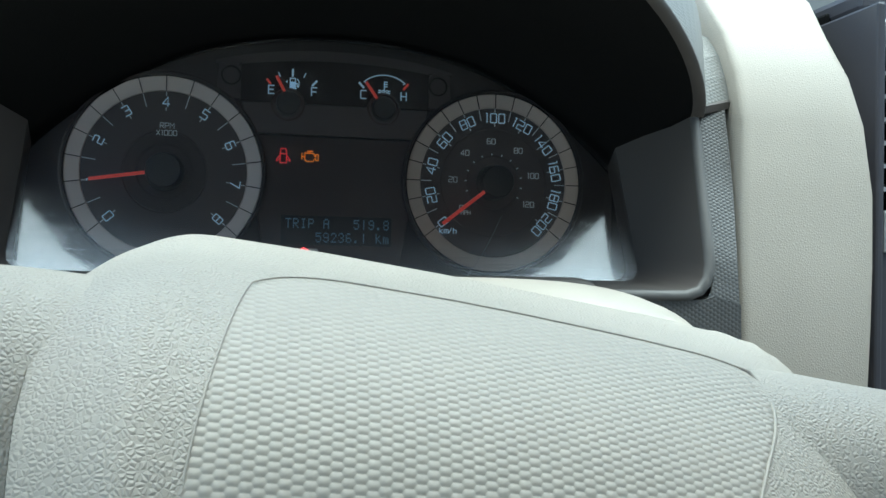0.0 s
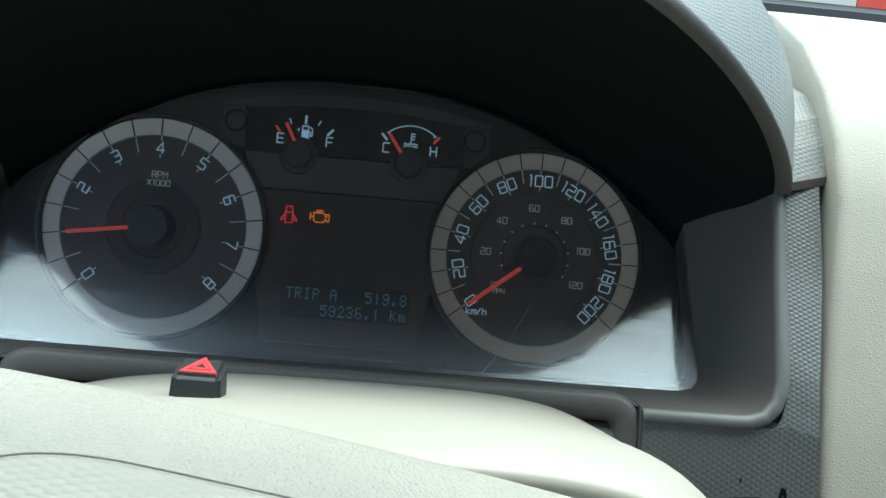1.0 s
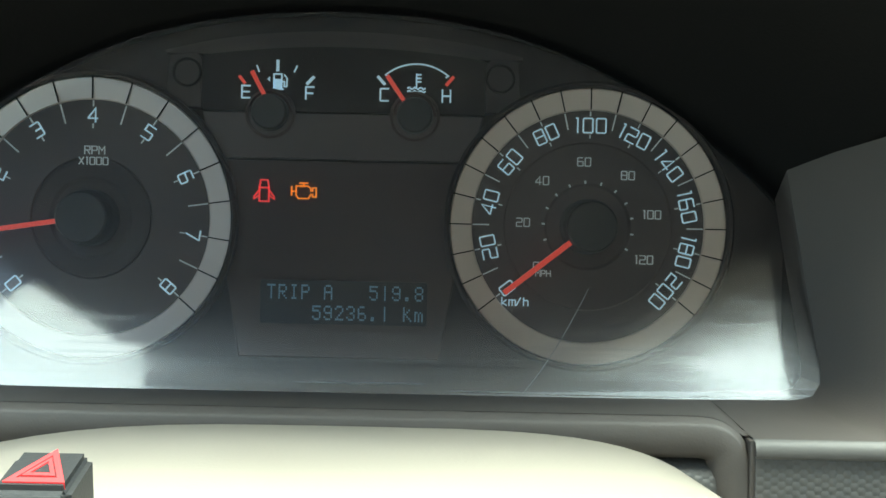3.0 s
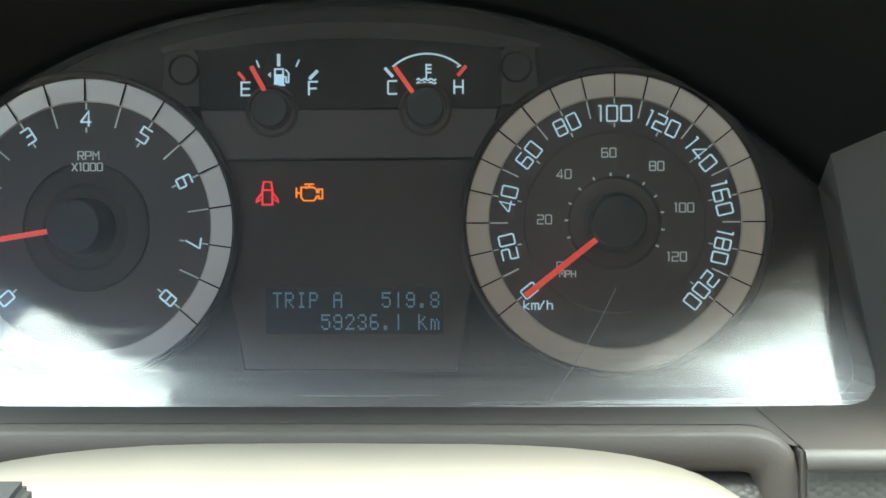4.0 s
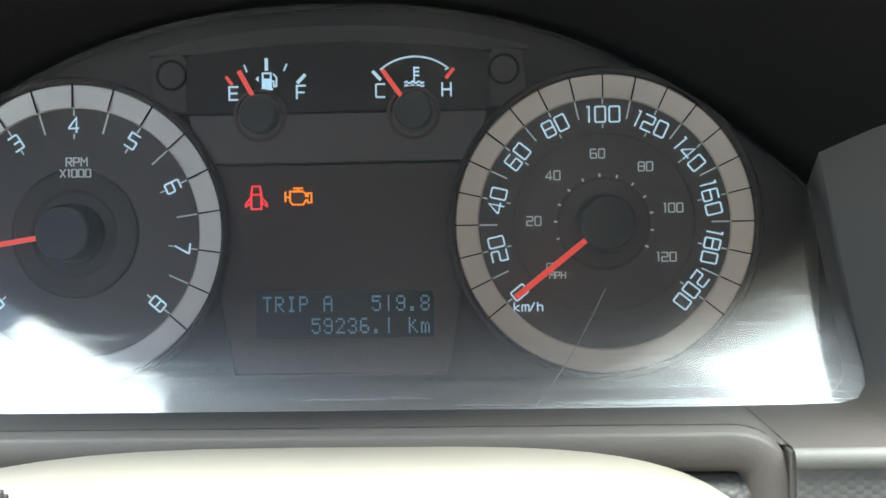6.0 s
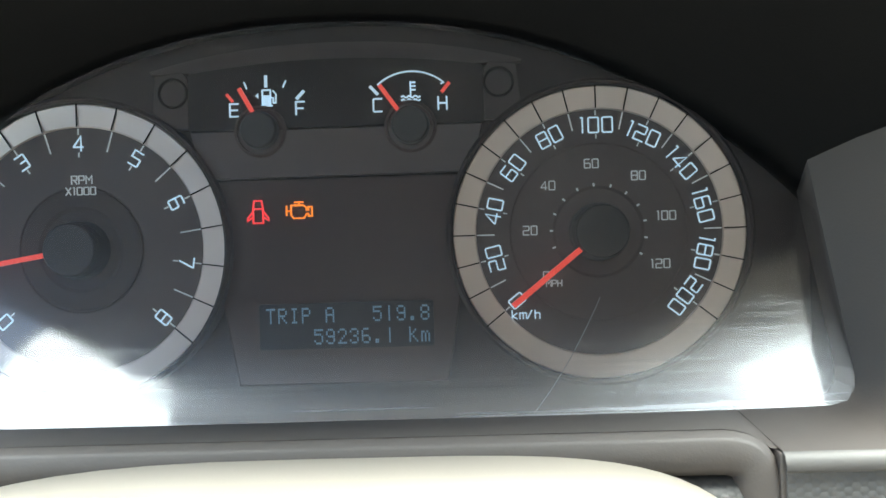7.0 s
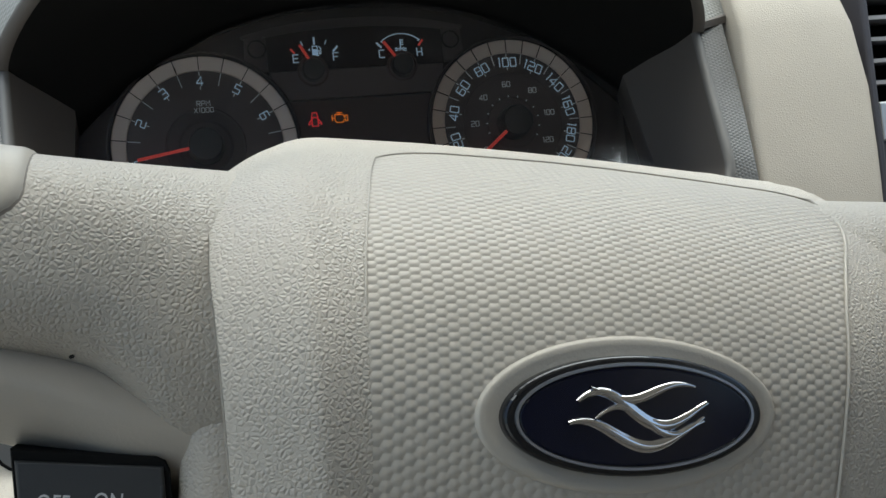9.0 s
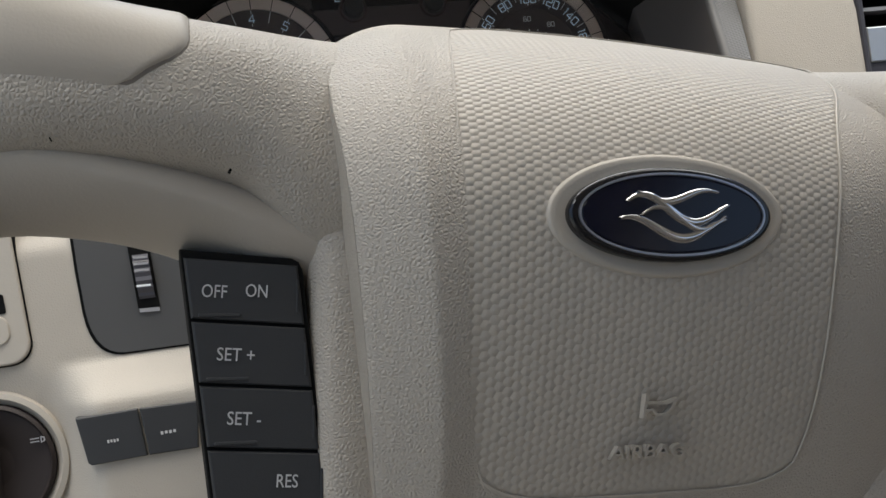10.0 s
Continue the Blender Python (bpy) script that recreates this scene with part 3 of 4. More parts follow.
for sgn in (1, -1):
    f = (lambda r: r) if sgn == 1 else (lambda r: [(-p[0], p[1], p[2]) for p in r])
    mid = [tuple(Vector(a).lerp(Vector(b), 0.94) + Vector((0, 0, 0.0))) for a, b in zip(ra, rb)]
    part("side_wall", loft([f(ra), f(mid), f(rb)], closed=False), m_brown, binnacle, smooth=True)
    part("window_recess", loft([f([(p[0], p[1] + 0.016, p[2]) for p in ra]), f(ra)], closed=False), m_brown, binnacle)
    rb2 = [tuple(Vector(b) + (Vector(c) - Vector(b)) * 0.12 + Vector((0, -0.0016, 0))) for b, c in zip(rb, rc)]
    rb3 = [tuple(Vector(b) + (Vector(c) - Vector(b)) * 0.85 + Vector((0, -0.0016, 0))) for b, c in zip(rb, rc)]
    part("ledge", loft([f(rb), f(rb2), f(rb3), f(rc)], closed=False), m_ledge, binnacle, smooth=True)
# floor in front of the window and the arch over the steering column
arch_line = ([(-0.1135, -0.17), (-0.1130, -0.075)] + [(p[0], p[2]) for p in corner((-0.1128, 0, -0.0600), (-0.1120, 0, -0.0490), (-0.100, 0, -0.0485), 8)]
             + [(p[0], p[2]) for p in corner((0.100, 0, -0.0485), (0.1120, 0, -0.0490), (0.1128, 0, -0.0600), 8)] + [(0.1130, -0.075), (0.1135, -0.17)])
bend = [(p[0], p[2]) for p in corner((0.100, 0, -0.0485), (0.1120, 0, -0.0490), (0.1128, 0, -0.0600), 8)]
front_edge = [(-x, z) for x, z in reversed(bend)] + [(x, -0.0485) for x in (-0.06, -0.03, 0.0, 0.03, 0.06)] + bend
part("floor", loft([[(x, lens_y(-0.0492, x), -0.0492) for x, _ in front_edge], [(x, -0.070, max(-0.0508, -0.0486 + 0.3 * (z + 0.0485))) for x, z in front_edge], [(x, -0.0858, max(-0.0524, z + 0.0009)) for x, z in front_edge]], closed=False), m_brown, binnacle, smooth=True)


def inset(line, o):
    """A line moved to its inner side by o."""
    out = []
    for i, p in enumerate(line):
        q, r = line[max(0, i - 1)], line[min(len(line) - 1, i + 1)]
        d = Vector((r[0] - q[0], r[1] - q[1])).normalized()
        out.append((p[0] + d.y * o, p[1] - d.x * o))
    return out


lip = [[(x, y, z) for x, z in inset(arch_line, o)] for o, y in ((-0.0008, -0.0855), (0.0004, -0.0882), (0.0014, -0.0892), (0.0078, -0.0886), (0.0100, -0.0850), (0.0104, -0.04))]
part("column_arch", loft(lip, closed=False), m_brown, binnacle, smooth=True)
for sgn in (1, -1):
    part("corner_web", box(min(sgn * 0.1122, sgn * 0.1148), max(sgn * 0.1122, sgn * 0.1148), -0.0893, -0.040, -0.140, -0.0528, 0.0006), m_brown, binnacle)
# dimpled panels beside the column and strips up to the hood
rd = curve([(0.1862, -0.0560, 0.0365), (0.1848, -0.0680, 0.0), (0.1792, -0.0850, -0.042), (0.1784, -0.0890, -0.062)], 14)
rc2 = curve([(0.1706, -0.0595, 0.0312), (0.1700, -0.0700, 0.0)] + corner((0.1678, -0.0850, -0.036), (0.1668, -0.0890, -0.0525), (0.160, -0.0905, -0.0590), 6), 14)
for sgn in (1, -1):
    f = (lambda r: r) if sgn == 1 else (lambda r: [(-p[0], p[1], p[2]) for p in r])
    back = [(p[0], p[1] + 0.02, p[2]) for p in rd]
    lowc = [(p[0] + 0.0004, p[1] + 0.0016, p[2]) for p in rc2]
    part("dimpled_strip", loft([f(lowc), f(rd), f(back)], closed=False), m_strip, binnacle, "grey dimpled plastic strip")
    poly = [(0.1135, -0.0568), (0.160, -0.0568), (0.1650, -0.0550), (0.1784, -0.0585), (0.1788, -0.075), (0.1768, -0.09)]
    poly += [(p[0], p[2]) for p in corner((0.1745, 0, -0.120), (0.173, 0, -0.143), (0.160, 0, -0.143), 6)] + [(0.1135, -0.143)]
    if sgn > 0:
        part("dimpled_panel", slab([(x, z) for x, z in poly], -0.0900, -0.078), m_strip, binnacle, "grey dimpled plastic panel")
    else:
        grey = [(-0.1135, -0.0568), (-0.1135, -0.1415)] + [(p[0], p[2]) for p in corner((-0.168, 0, -0.1412), (-0.1815, 0, -0.1405), (-0.1834, 0, -0.120), 8)] + [(-0.1845, -0.100), (-0.1850, -0.078), (-0.1784, -0.0585)]
        part("plain_panel", slab(grey, -0.0900, -0.078, 0.0006), m_panel, binnacle, "fine-grained grey plastic panel")
        part("panel_gap", slab([(x * 1.005 - 0.0004, z - 0.0007) for x, z in grey], -0.0894, -0.079), m_dark, binnacle, "dark joint round the panel")
# hood: its lip runs forward from the feet to the middle of the arch
def lip_curve(w, h, y_side, y_rise, rise=1.376, power=1.53, z0=0.0325, n=49):
    out = []
    for i in range(n):
        a = math.pi * i / (n - 1)
        x, s = w * math.cos(a), max(0.0, math.sin(a))
        out.append((x, y_side - y_rise * s ** rise, z0 + h * s ** power))
    return out


def top_curve(w, h, y_side, y_rise, n=49):
    out = []
    for i in range(n):
        a = math.pi * i / (n - 1)
        x, s = w * math.cos(a), max(0.0, math.sin(a))
        out.append((x, y_side - y_rise * s, 0.036 + h * (1 - (1 - s) ** 1.4)))
    return out


base = curve([(x, -0.002, arch(x) + 0.001) for x in reversed(xs)], 49)
base[0], base[-1] = (0.1452, lens_y(0.0215, 0.145), 0.0215), (-0.1452, lens_y(0.0215, 0.145), 0.0215)
inner = lip_curve(0.1665, 0.0618, -0.0590, 0.102, 1.45, 1.53, 0.0312)
edge0 = lip_curve(0.1672, 0.0625, -0.0612, 0.102, 1.45, 1.53, 0.0312)
edge = lip_curve(0.1715, 0.0672, -0.0615, 0.102, 1.45, 1.53, 0.0312)
outer1 = lip_curve(0.1735, 0.0702, -0.0590, 0.101, 1.45, 1.53, 0.0312)
outer2 = top_curve(0.179, 0.096, -0.040, 0.070)
outer3 = top_curve(0.185, 0.112, 0.0, 0.03)
outer4 = top_curve(0.187, 0.100, 0.09, 0.0)
swell = [tuple(Vector(a).lerp(Vector(b), 0.5) + Vector((0, 0, 0.010 * max(0.0, 1 - (a[0] / 0.15) ** 2)))) for a, b in zip(base, inner)]
part("hood_inside", loft([base, swell, inner], closed=False), m_hood_in, binnacle, "black inside of the hood", smooth=True)
part("hood_lip", loft([inner, edge0, edge, outer1], closed=False), m_brown, binnacle, smooth=True)
part("hood_top", loft([outer1, outer2, outer3, outer4], closed=False), m_hood, binnacle, "grey grained top of the hood", smooth=True)
for sgn in (1, -1):
    steps = [(0.0345, -0.0490, 0.1895), (0.0345, -0.0515, 0.1903), (0.0380, -0.0525, 0.1905), (0.0392, -0.0515, 0.1905), (0.052, -0.0455, 0.1925), (0.064, -0.0385, 0.1925), (0.075, -0.0280, 0.1905), (0.085, -0.010, 0.1860), (0.090, 0.03, 0.178)]
    rings = []
    for z, y, x1 in steps:
        x0 = 0.1680 if z > 0.039 else 0.1675
        yi, yo, zi, zo = y - 0.0105, y - 0.0035, z - 0.0030, z + 0.0025
        rings.append([(sgn * x0, yi + 0.03, zi), (sgn * x0, yi, zi), (sgn * (x1 - 0.0020), yo, zo), (sgn * (x1 - 0.0006), yo + 0.0014, zo), (sgn * (x1 + 0.0004), yo + 0.03, zo)])
    part("foot_lip", loft(rings[:4], closed=False), m_brown, binnacle)
    part("hood_foot", loft(rings[3:], closed=False), m_hood, binnacle, "grey grained foot of the hood")

# screw and slots in the dimpled panel
for z0, z1, x0 in ((-0.0838, -0.0818, 0.1466), (-0.0874, -0.0858, 0.1500), (-0.0924, -0.0880, 0.1466), (-0.0974, -0.0944, 0.1500), (-0.1042, -0.0997, 0.1466)):
    part("slot", slab([(x0, z0 + 0.0004), (x0 + 0.001, z0), (0.1572, z0 + 0.0002), (0.1580, z1 + 0.0002), (0.1575, z1 + 0.0009), (x0, z1)], -0.0906, -0.088), m_dark, binnacle)
screw = part("screw", turned(0.1660, -0.0875, [(0.0013, -0.085), (0.0013, -0.0965), (0.0026, -0.0965), (0.0029, -0.0978), (0.0024, -0.0988), (0.0012, -0.0992)], 20), m_chrome, binnacle, "small bright cross-head screw")
part("cross_recess", strokes([[(0.1648, -0.0875), (0.1672, -0.0875)], [(0.1660, -0.0863), (0.1660, -0.0887)]], 0.0007, -0.09935), m_dark, screw)
part("washer", turned(0.1660, -0.0875, [(0.0029, -0.088), (0.0029, -0.0925), (0.0017, -0.0932)], 20), m_chrome, screw)
for line, w in (([(0.1650, -0.0838), (0.1648, -0.0805), (0.1655, -0.0772)], 0.0009), ([(0.1664, -0.0832), (0.1668, -0.0800), (0.1662, -0.0775)], 0.0010), ([(0.1652, -0.0795), (0.1664, -0.0790)], 0.0007),
                ([(0.1500, -0.0760), (0.1502, -0.0748)], 0.0005), ([(0.1595, -0.0905), (0.1602, -0.0880)], 0.0006), ([(0.1598, -0.0858), (0.1605, -0.0842)], 0.0006)):
    part("scratch_mark", strokes([line], w, -0.0905), m_dark, binnacle)

# ---- steering column ----
column = thing("steering_column_shroud", "beige plastic steering column shroud below the gauges", "column cover", (0, -0.15, -0.18))


def shroud_ring(y, w, square, h, zc=-0.124, n=41):
    """An arch across the column: w and square shape its right flank, the left one is wider and rounder."""
    out = []
    for i in range(n):
        a = math.pi * (i / (n - 1))
        c, s = math.cos(a), math.sin(a)
        p = 2 / square if c > 0 else 2 / 2.9
        out.append((0.004 + (w * c ** p if c > 0 else -0.132 * (-c) ** p), y, zc + h * s ** p))
    return [(out[0][0], y, zc - 0.06)] + out + [(out[-1][0], y, zc - 0.06)]


rings = [shroud_ring(-0.060, 0.104, 4.5, 0.066), shroud_ring(-0.0915, 0.106, 4.5, 0.0715), shroud_ring(-0.094, 0.107, 4.5, 0.0735), shroud_ring(-0.12, 0.116, 3.8, 0.0742), shroud_ring(-0.15, 0.121, 3.4, 0.0752),
         shroud_ring(-0.175, 0.117, 3.8, 0.0765), shroud_ring(-0.192, 0.112, 4.1, 0.0768), shroud_ring(-0.205, 0.109, 4.3, 0.0752), shroud_ring(-0.214, 0.1065, 4.4, 0.0722), shroud_ring(-0.2190, 0.1055, 4.5, 0.0702),
         shroud_ring(-0.2202, 0.1045, 4.5, 0.0690), shroud_ring(-0.2205, 0.103, 4.5, 0.0672), shroud_ring(-0.2170, 0.101, 4.5, 0.045), shroud_ring(-0.200, 0.08, 4.0, 0.02)]
part("upper_shroud", loft(rings, closed=False), m_smooth, column, smooth=True)
rng = random.Random(4)
edge_line = [p for p in shroud_ring(-0.0925, 0.1065, 4.5, 0.0727) if p[2] > -0.085]
verts, faces = [], []
for i in range(220):
    k = rng.randrange(len(edge_line) - 1)
    p = Vector(edge_line[k]).lerp(Vector(edge_line[k + 1]), rng.random())
    w, h, lean = rng.uniform(0.0002, 0.0008), rng.uniform(0.0001, 0.0005), rng.uniform(-0.0005, 0.0005)
    n0 = len(verts)
    verts += [tuple(p + Vector((-w, 0, -0.0002))), tuple(p + Vector((w, 0.0002, -0.0002))), tuple(p + Vector((lean, -0.0002, h))), tuple(p + Vector((0, 0.0012, 0)))]
    faces += [(n0, n0 + 1, n0 + 2), (n0 + 1, n0 + 3, n0 + 2), (n0 + 3, n0, n0 + 2)]
part("frayed_edge", raw(verts, faces), m_smooth, column, "frayed crumbly beige edge")
part("lower_shroud", box(-0.115, 0.12, -0.215, -0.05, -0.225, -0.18, 0.02, 3), m_smooth, column)
part("column_core", turned(0.004, -0.12, [(0.03, -0.21), (0.03, -0.27)], 24), m_charcoal, column)
part("column_boot", box(0.060, 0.1105, -0.088, -0.03, -0.12, -0.0592, 0.007, 4), m_strip, column, "dark grey inner column cover", smooth=True)
hazard = thing("hazard_switch", "black hazard light switch with a red triangle on the column", "switch", (-0.0254, -0.18, -0.05))
HX0, HX1, HF, HB = -0.0331, -0.0203, -0.1905, -0.1785
bm = loft([[(HX0 - 0.0002, HF - 0.0004, -0.0540), (HX1 + 0.0002, HF - 0.0004, -0.0540), (HX1 + 0.0002, HB, -0.0540), (HX0 - 0.0002, HB, -0.0540)],
           [(HX0 + 0.0004, HF, -0.0422), (HX1 - 0.0004, HF, -0.0422), (HX1 - 0.0004, HB - 0.0006, -0.0386), (HX0 + 0.0004, HB - 0.0006, -0.0386)]], cap=True)
bmesh.ops.bevel(bm, geom=list(bm.edges), offset=0.0013, segments=3, affect="EDGES")
part("button_body", bm, m_button, hazard)


def on_top(u, v, lift):
    """A point on the switch's sloping top."""
    return tuple(Vector((-0.0265 + u, -0.1848 + v * 0.957, -0.0405 + v * 0.290)) + Vector((0, -0.290, 0.957)) * lift)


def triangle_frame(r, w, lift):
    """A rounded triangular outline lying on the top."""
    tip = [(0.0, r), (-r * 0.80, -r * 0.72), (r * 0.80, -r * 0.72)]
    k = 1 - w / r * 2.1
    inner = [(u * k, v * k - w * 0.18) for u, v in tip]
    rings = [[on_top(u, v, d) for u, v in ring] for ring, d in ((tip, -0.001), (tip, lift), (inner, lift), (inner, -0.001))]
    return loft(rings)


part("triangle", triangle_frame(0.0058, 0.0009, 0.0003), m_red, hazard)
part("triangle", triangle_frame(0.0032, 0.0006, 0.0003), m_red, hazard)
part("collar", box(HX0 - 0.0013, HX1 + 0.0016, HF - 0.0012, HB + 0.001, -0.0545, -0.0497, 0.0005), m_dark, hazard)

# ---- steering wheel ----
WHEEL = pose(-0.0003, -0.3248, -0.1139, -1.43, 7.33, 2.81) @ Matrix.Scale(1.023, 4)
wheel = thing("steering_wheel", "beige four-spoke steering wheel with grained airbag cover", "steering wheel", m=WHEEL)


def pad_profile(v):
    """Height and depth along the pad's middle line; v = 0 at the foot, 1 at the top's back edge."""
    if v < 0.52:
        s = 1 - v / 0.52
        z = 0.002 - 0.110 * s
        return z, 0.034 * s ** 1.75
    a = (v - 0.52) / 0.48 * math.pi / 2
    return 0.002 + 0.0668 * math.sin(a), 0.088 * (1 - math.cos(a))


DROOP_X = [0.0, 0.017, 0.034, 0.0576, 0.072, 0.083, 0.090, 0.098, 0.107, 0.115]
DROOP = [0.0008, 0.0016, 0.0026, 0.0040, 0.0045, 0.0050, 0.0052, 0.0062, 0.0090, 0.0140]


def pad_point(x, v, lift=0.0):
    z, d = pad_profile(v)
    e = 0.0005
    z2, d2 = pad_profile(min(1, v + e))
    z1, d1 = pad_profile(max(0, v - e))
    t = Vector((0, d2 - d1, z2 - z1)).normalized()
    nx = Vector((0, -t.z, t.y))
    s = max(0.0, (abs(x) - 0.060) / 0.028)
    d += 0.004 * s ** 2 + 0.002 * (x / 0.06) ** 2
    if v < 0.9 and x < 0:
        ridge = 0.0700 - 0.0090 * min(1.0, max(0.0, (0.030 - z) / 0.095))
        d -= 0.0036 * max(0.0, 1 - abs(-x - ridge) / (0.018 if -x > ridge else 0.010)) ** 1.1 * min(1, (0.9 - v) / 0.15)
    droop = float(np.interp(x, DROOP_X, DROOP)) if x > 0 else 0.0008 * max(0.0, 1 + x / 0.03) + 0.0029 * max(0.0, (-x - 0.060) / 0.028) ** 2 + 0.015 * max(0.0, (-x - 0.056) / 0.032) ** 2 * min(1.0, max(0.0, (d - 0.035) / 0.05))
    right = min(1.0, max(0.0, x / 0.04))
    crown = float(np.interp(d, [0.045, 0.062, 0.076, 0.092], [0.0, 0.0003 * (1 - right), 0.0022 + 0.0004 * right, -0.0018 + 0.0010 * right]))
    z += crown - droop * min(1, max(0, z / 0.05))
    return tuple(Vector((x, d, z)) + nx * lift)


def pad_half(v):
    z, d = pad_profile(v)
    return 0.074 + 0.0145 * min(1, max(0, (z + 0.1) / 0.13))


nu, nv = 118, 60
verts, left_side, right_side = [], [], []
for j in range(nv + 1):
    v = j / nv
    w = pad_half(v)
    row = [pad_point(-w + (2 * w + 0.025) * i / nu, v) for i in range(nu + 1)]
    a, b = row[0], row[-1]
    a1, b1 = (a[0] - 0.0005, a[1] + 0.0006, a[2]), (b[0] + 0.0012, b[1] + 0.0016, b[2])
    verts.append([a1] + row + [b1])
    left_side.append([(a[0] + 0.0004, a[1] + 0.035, a[2]), (a1[0] - 0.0001, a1[1], a1[2])])
    right_side.append([(b1[0] + 0.0001, b1[1], b1[2]), (b[0] + 0.0005, b[1] + 0.035, b[2])])
part("hub_pad", loft(verts, closed=False), m_leather, wheel, smooth=True)
part("pad_side", loft(left_side, closed=False), m_leather, wheel, smooth=True)
part("pad_side", loft(right_side, closed=False), m_leather, wheel, smooth=True)


COVER_Z = [-0.079, -0.060, -0.035, -0.011, 0.0136, 0.0326, 0.0450, 0.0540, 0.0610]
COVER_L = [0.0530, 0.0538, 0.0555, 0.0565, 0.0578, 0.0572, 0.0545, 0.0530, 0.0525]
COVER_R = [0.0505, 0.0508, 0.0515, 0.0526, 0.0552, 0.0607, 0.0715, 0.0835, 0.0885]


def cover_point(a, b, lift):
    """(a, b) in -1..1 over the airbag cover's rounded outline."""
    q = 0.16
    aa, bb = a * math.sqrt(1 - q * b ** 6), b * math.sqrt(1 - q * a ** 6)
    v = 0.500 + (0.362 if bb > 0 else 0.355) * bb
    z, d = pad_profile(v)
    w = sum(np.interp(z + o, COVER_Z, COVER_R if aa > 0 else COVER_L) for o in (-0.010, -0.005, 0.0, 0.005, 0.010)) / 5
    return pad_point(float(w) * aa, v, lift)


nc = 44
across = [-1.0, -0.992] + [-0.97 + 1.94 * i / 42 for i in range(43)] + [0.992, 1.0]
part("airbag_cover", loft([[cover_point(a, b, 0.00008 + 0.00024 * min(1.0, (1 - abs(b)) / 0.008, (1 - a) / 0.008, (1 + a) / 0.15)) for a in across] for b in across], closed=False), m_pillow, wheel, "beige cover with small pillow-shaped dimples", smooth=True)
edge = [cover_point(-1 + 2 * i / nc, -1, 0.0004) for i in range(nc + 1)] + [cover_point(1, -1 + 2 * j / nc, 0.0004) for j in range(1, nc + 1)] \
    + [cover_point(1 - 2 * i / nc, 1, 0.0004) for i in range(1, nc + 1)] + [cover_point(-1, 1 - 2 * j / nc, 0.0004) for j in range(1, nc)]
def beside(k, out, lift):
    """A point of the seam: a low ridge at the right and the foot, hardly any at the top and the left."""
    ridge = 1.0 if k <= 2 * nc else 0.2
    out, lift = out * (0.4 + 0.6 * ridge), lift * ridge if lift > 0 else lift
    if k > 3 * nc + 14:
        lift -= 0.0005
    elif k > 2 * nc:
        lift = max(lift, -0.0001)
    q, r = Vector(edge[k - 1]), Vector(edge[(k + 1) % len(edge)])
    side = (r - q).normalized().cross(Vector((0, -1, 0)))
    side = side.normalized() if side.length > 1e-6 else Vector((1, 0, 0))
    return tuple(Vector(edge[k]) + side * out + Vector((0, -lift, lift * 0.5)))


part("cover_seam", loft([[beside(k, o, l) for k in range(len(edge))] for o, l in ((0.0, -0.0003), (0.0001, 0.0001), (0.0003, 0.0003), (0.0006, 0.0003), (0.0009, -0.0003))]), m_smooth, wheel, smooth=True)


def depth_at(x, z):
    """The pad's skin at (x, z)."""
    lo, hi = 0.0, 1.0
    for _ in range(30):
        mid = (lo + hi) / 2
        lo, hi = (mid, hi) if pad_point(x, mid)[2] < z else (lo, mid)
    return pad_point(x, lo)[1]


def drape(bm, lift):
    """Lays a flat mesh over the pad."""
    for v in bm.verts:
        v.co.y += depth_at(v.co.x, v.co.z) - lift
    return bm


# badge
def ellipse(a, b, n=64):
    return [(a * math.cos(2 * math.pi * i / n), b * math.sin(2 * math.pi * i / n)) for i in range(n)]


def ell_slab(a, b, y0, y1, r):
    rings = []
    for k in range(5):
        t = math.radians(90 * k / 4)
        o = r * (1 - math.sin(t))
        rings.append([(x * (1 - o / a), y0 + r * (1 - math.cos(t)), z * (1 - o / b)) for x, z in ellipse(a, b)])
    rings.append([(x, y1, z) for x, z in ellipse(a, b)])
    return loft(rings, cap=True)


part("badge_surround", loft([[(x, depth_at(x, z) - lift, z) for x, z in ((p - 0.0008, q - 0.0010) for p, q in ellipse(a, b))] for a, b, lift in ((0.0352, 0.0169, 0.0001), (0.0348, 0.0165, 0.0010), (0.0342, 0.0159, 0.0013), (0.0326, 0.0147, 0.0009), (0.0306, 0.0131, 0.0005), (0.029, 0.0118, 0.0004))]), m_smooth, wheel, "smooth beige oval rim", smooth=True)
badge = part("badge", ell_slab(0.0300, 0.0127, -0.0030, 0.006, 0.0012), m_gloss_black, wheel, "glossy navy oval badge with chrome lines")
badge.location = (-0.0008, 0.0, -0.0010)
part("badge_ring", loft([[(a * math.cos(t), y, b * math.sin(t)) for t in (2 * math.pi * i / 72 for i in range(72))] for a, b, y in ((0.0276, 0.01130, -0.0030), (0.0275, 0.01120, -0.0035), (0.0269, 0.01065, -0.0035), (0.0268, 0.01055, -0.0030))]), m_ring_silver, badge, "thin silver ring")
part("badge_field", ell_slab(0.0267, 0.01045, -0.0033, 0.0, 0.0006), m_navy, badge)


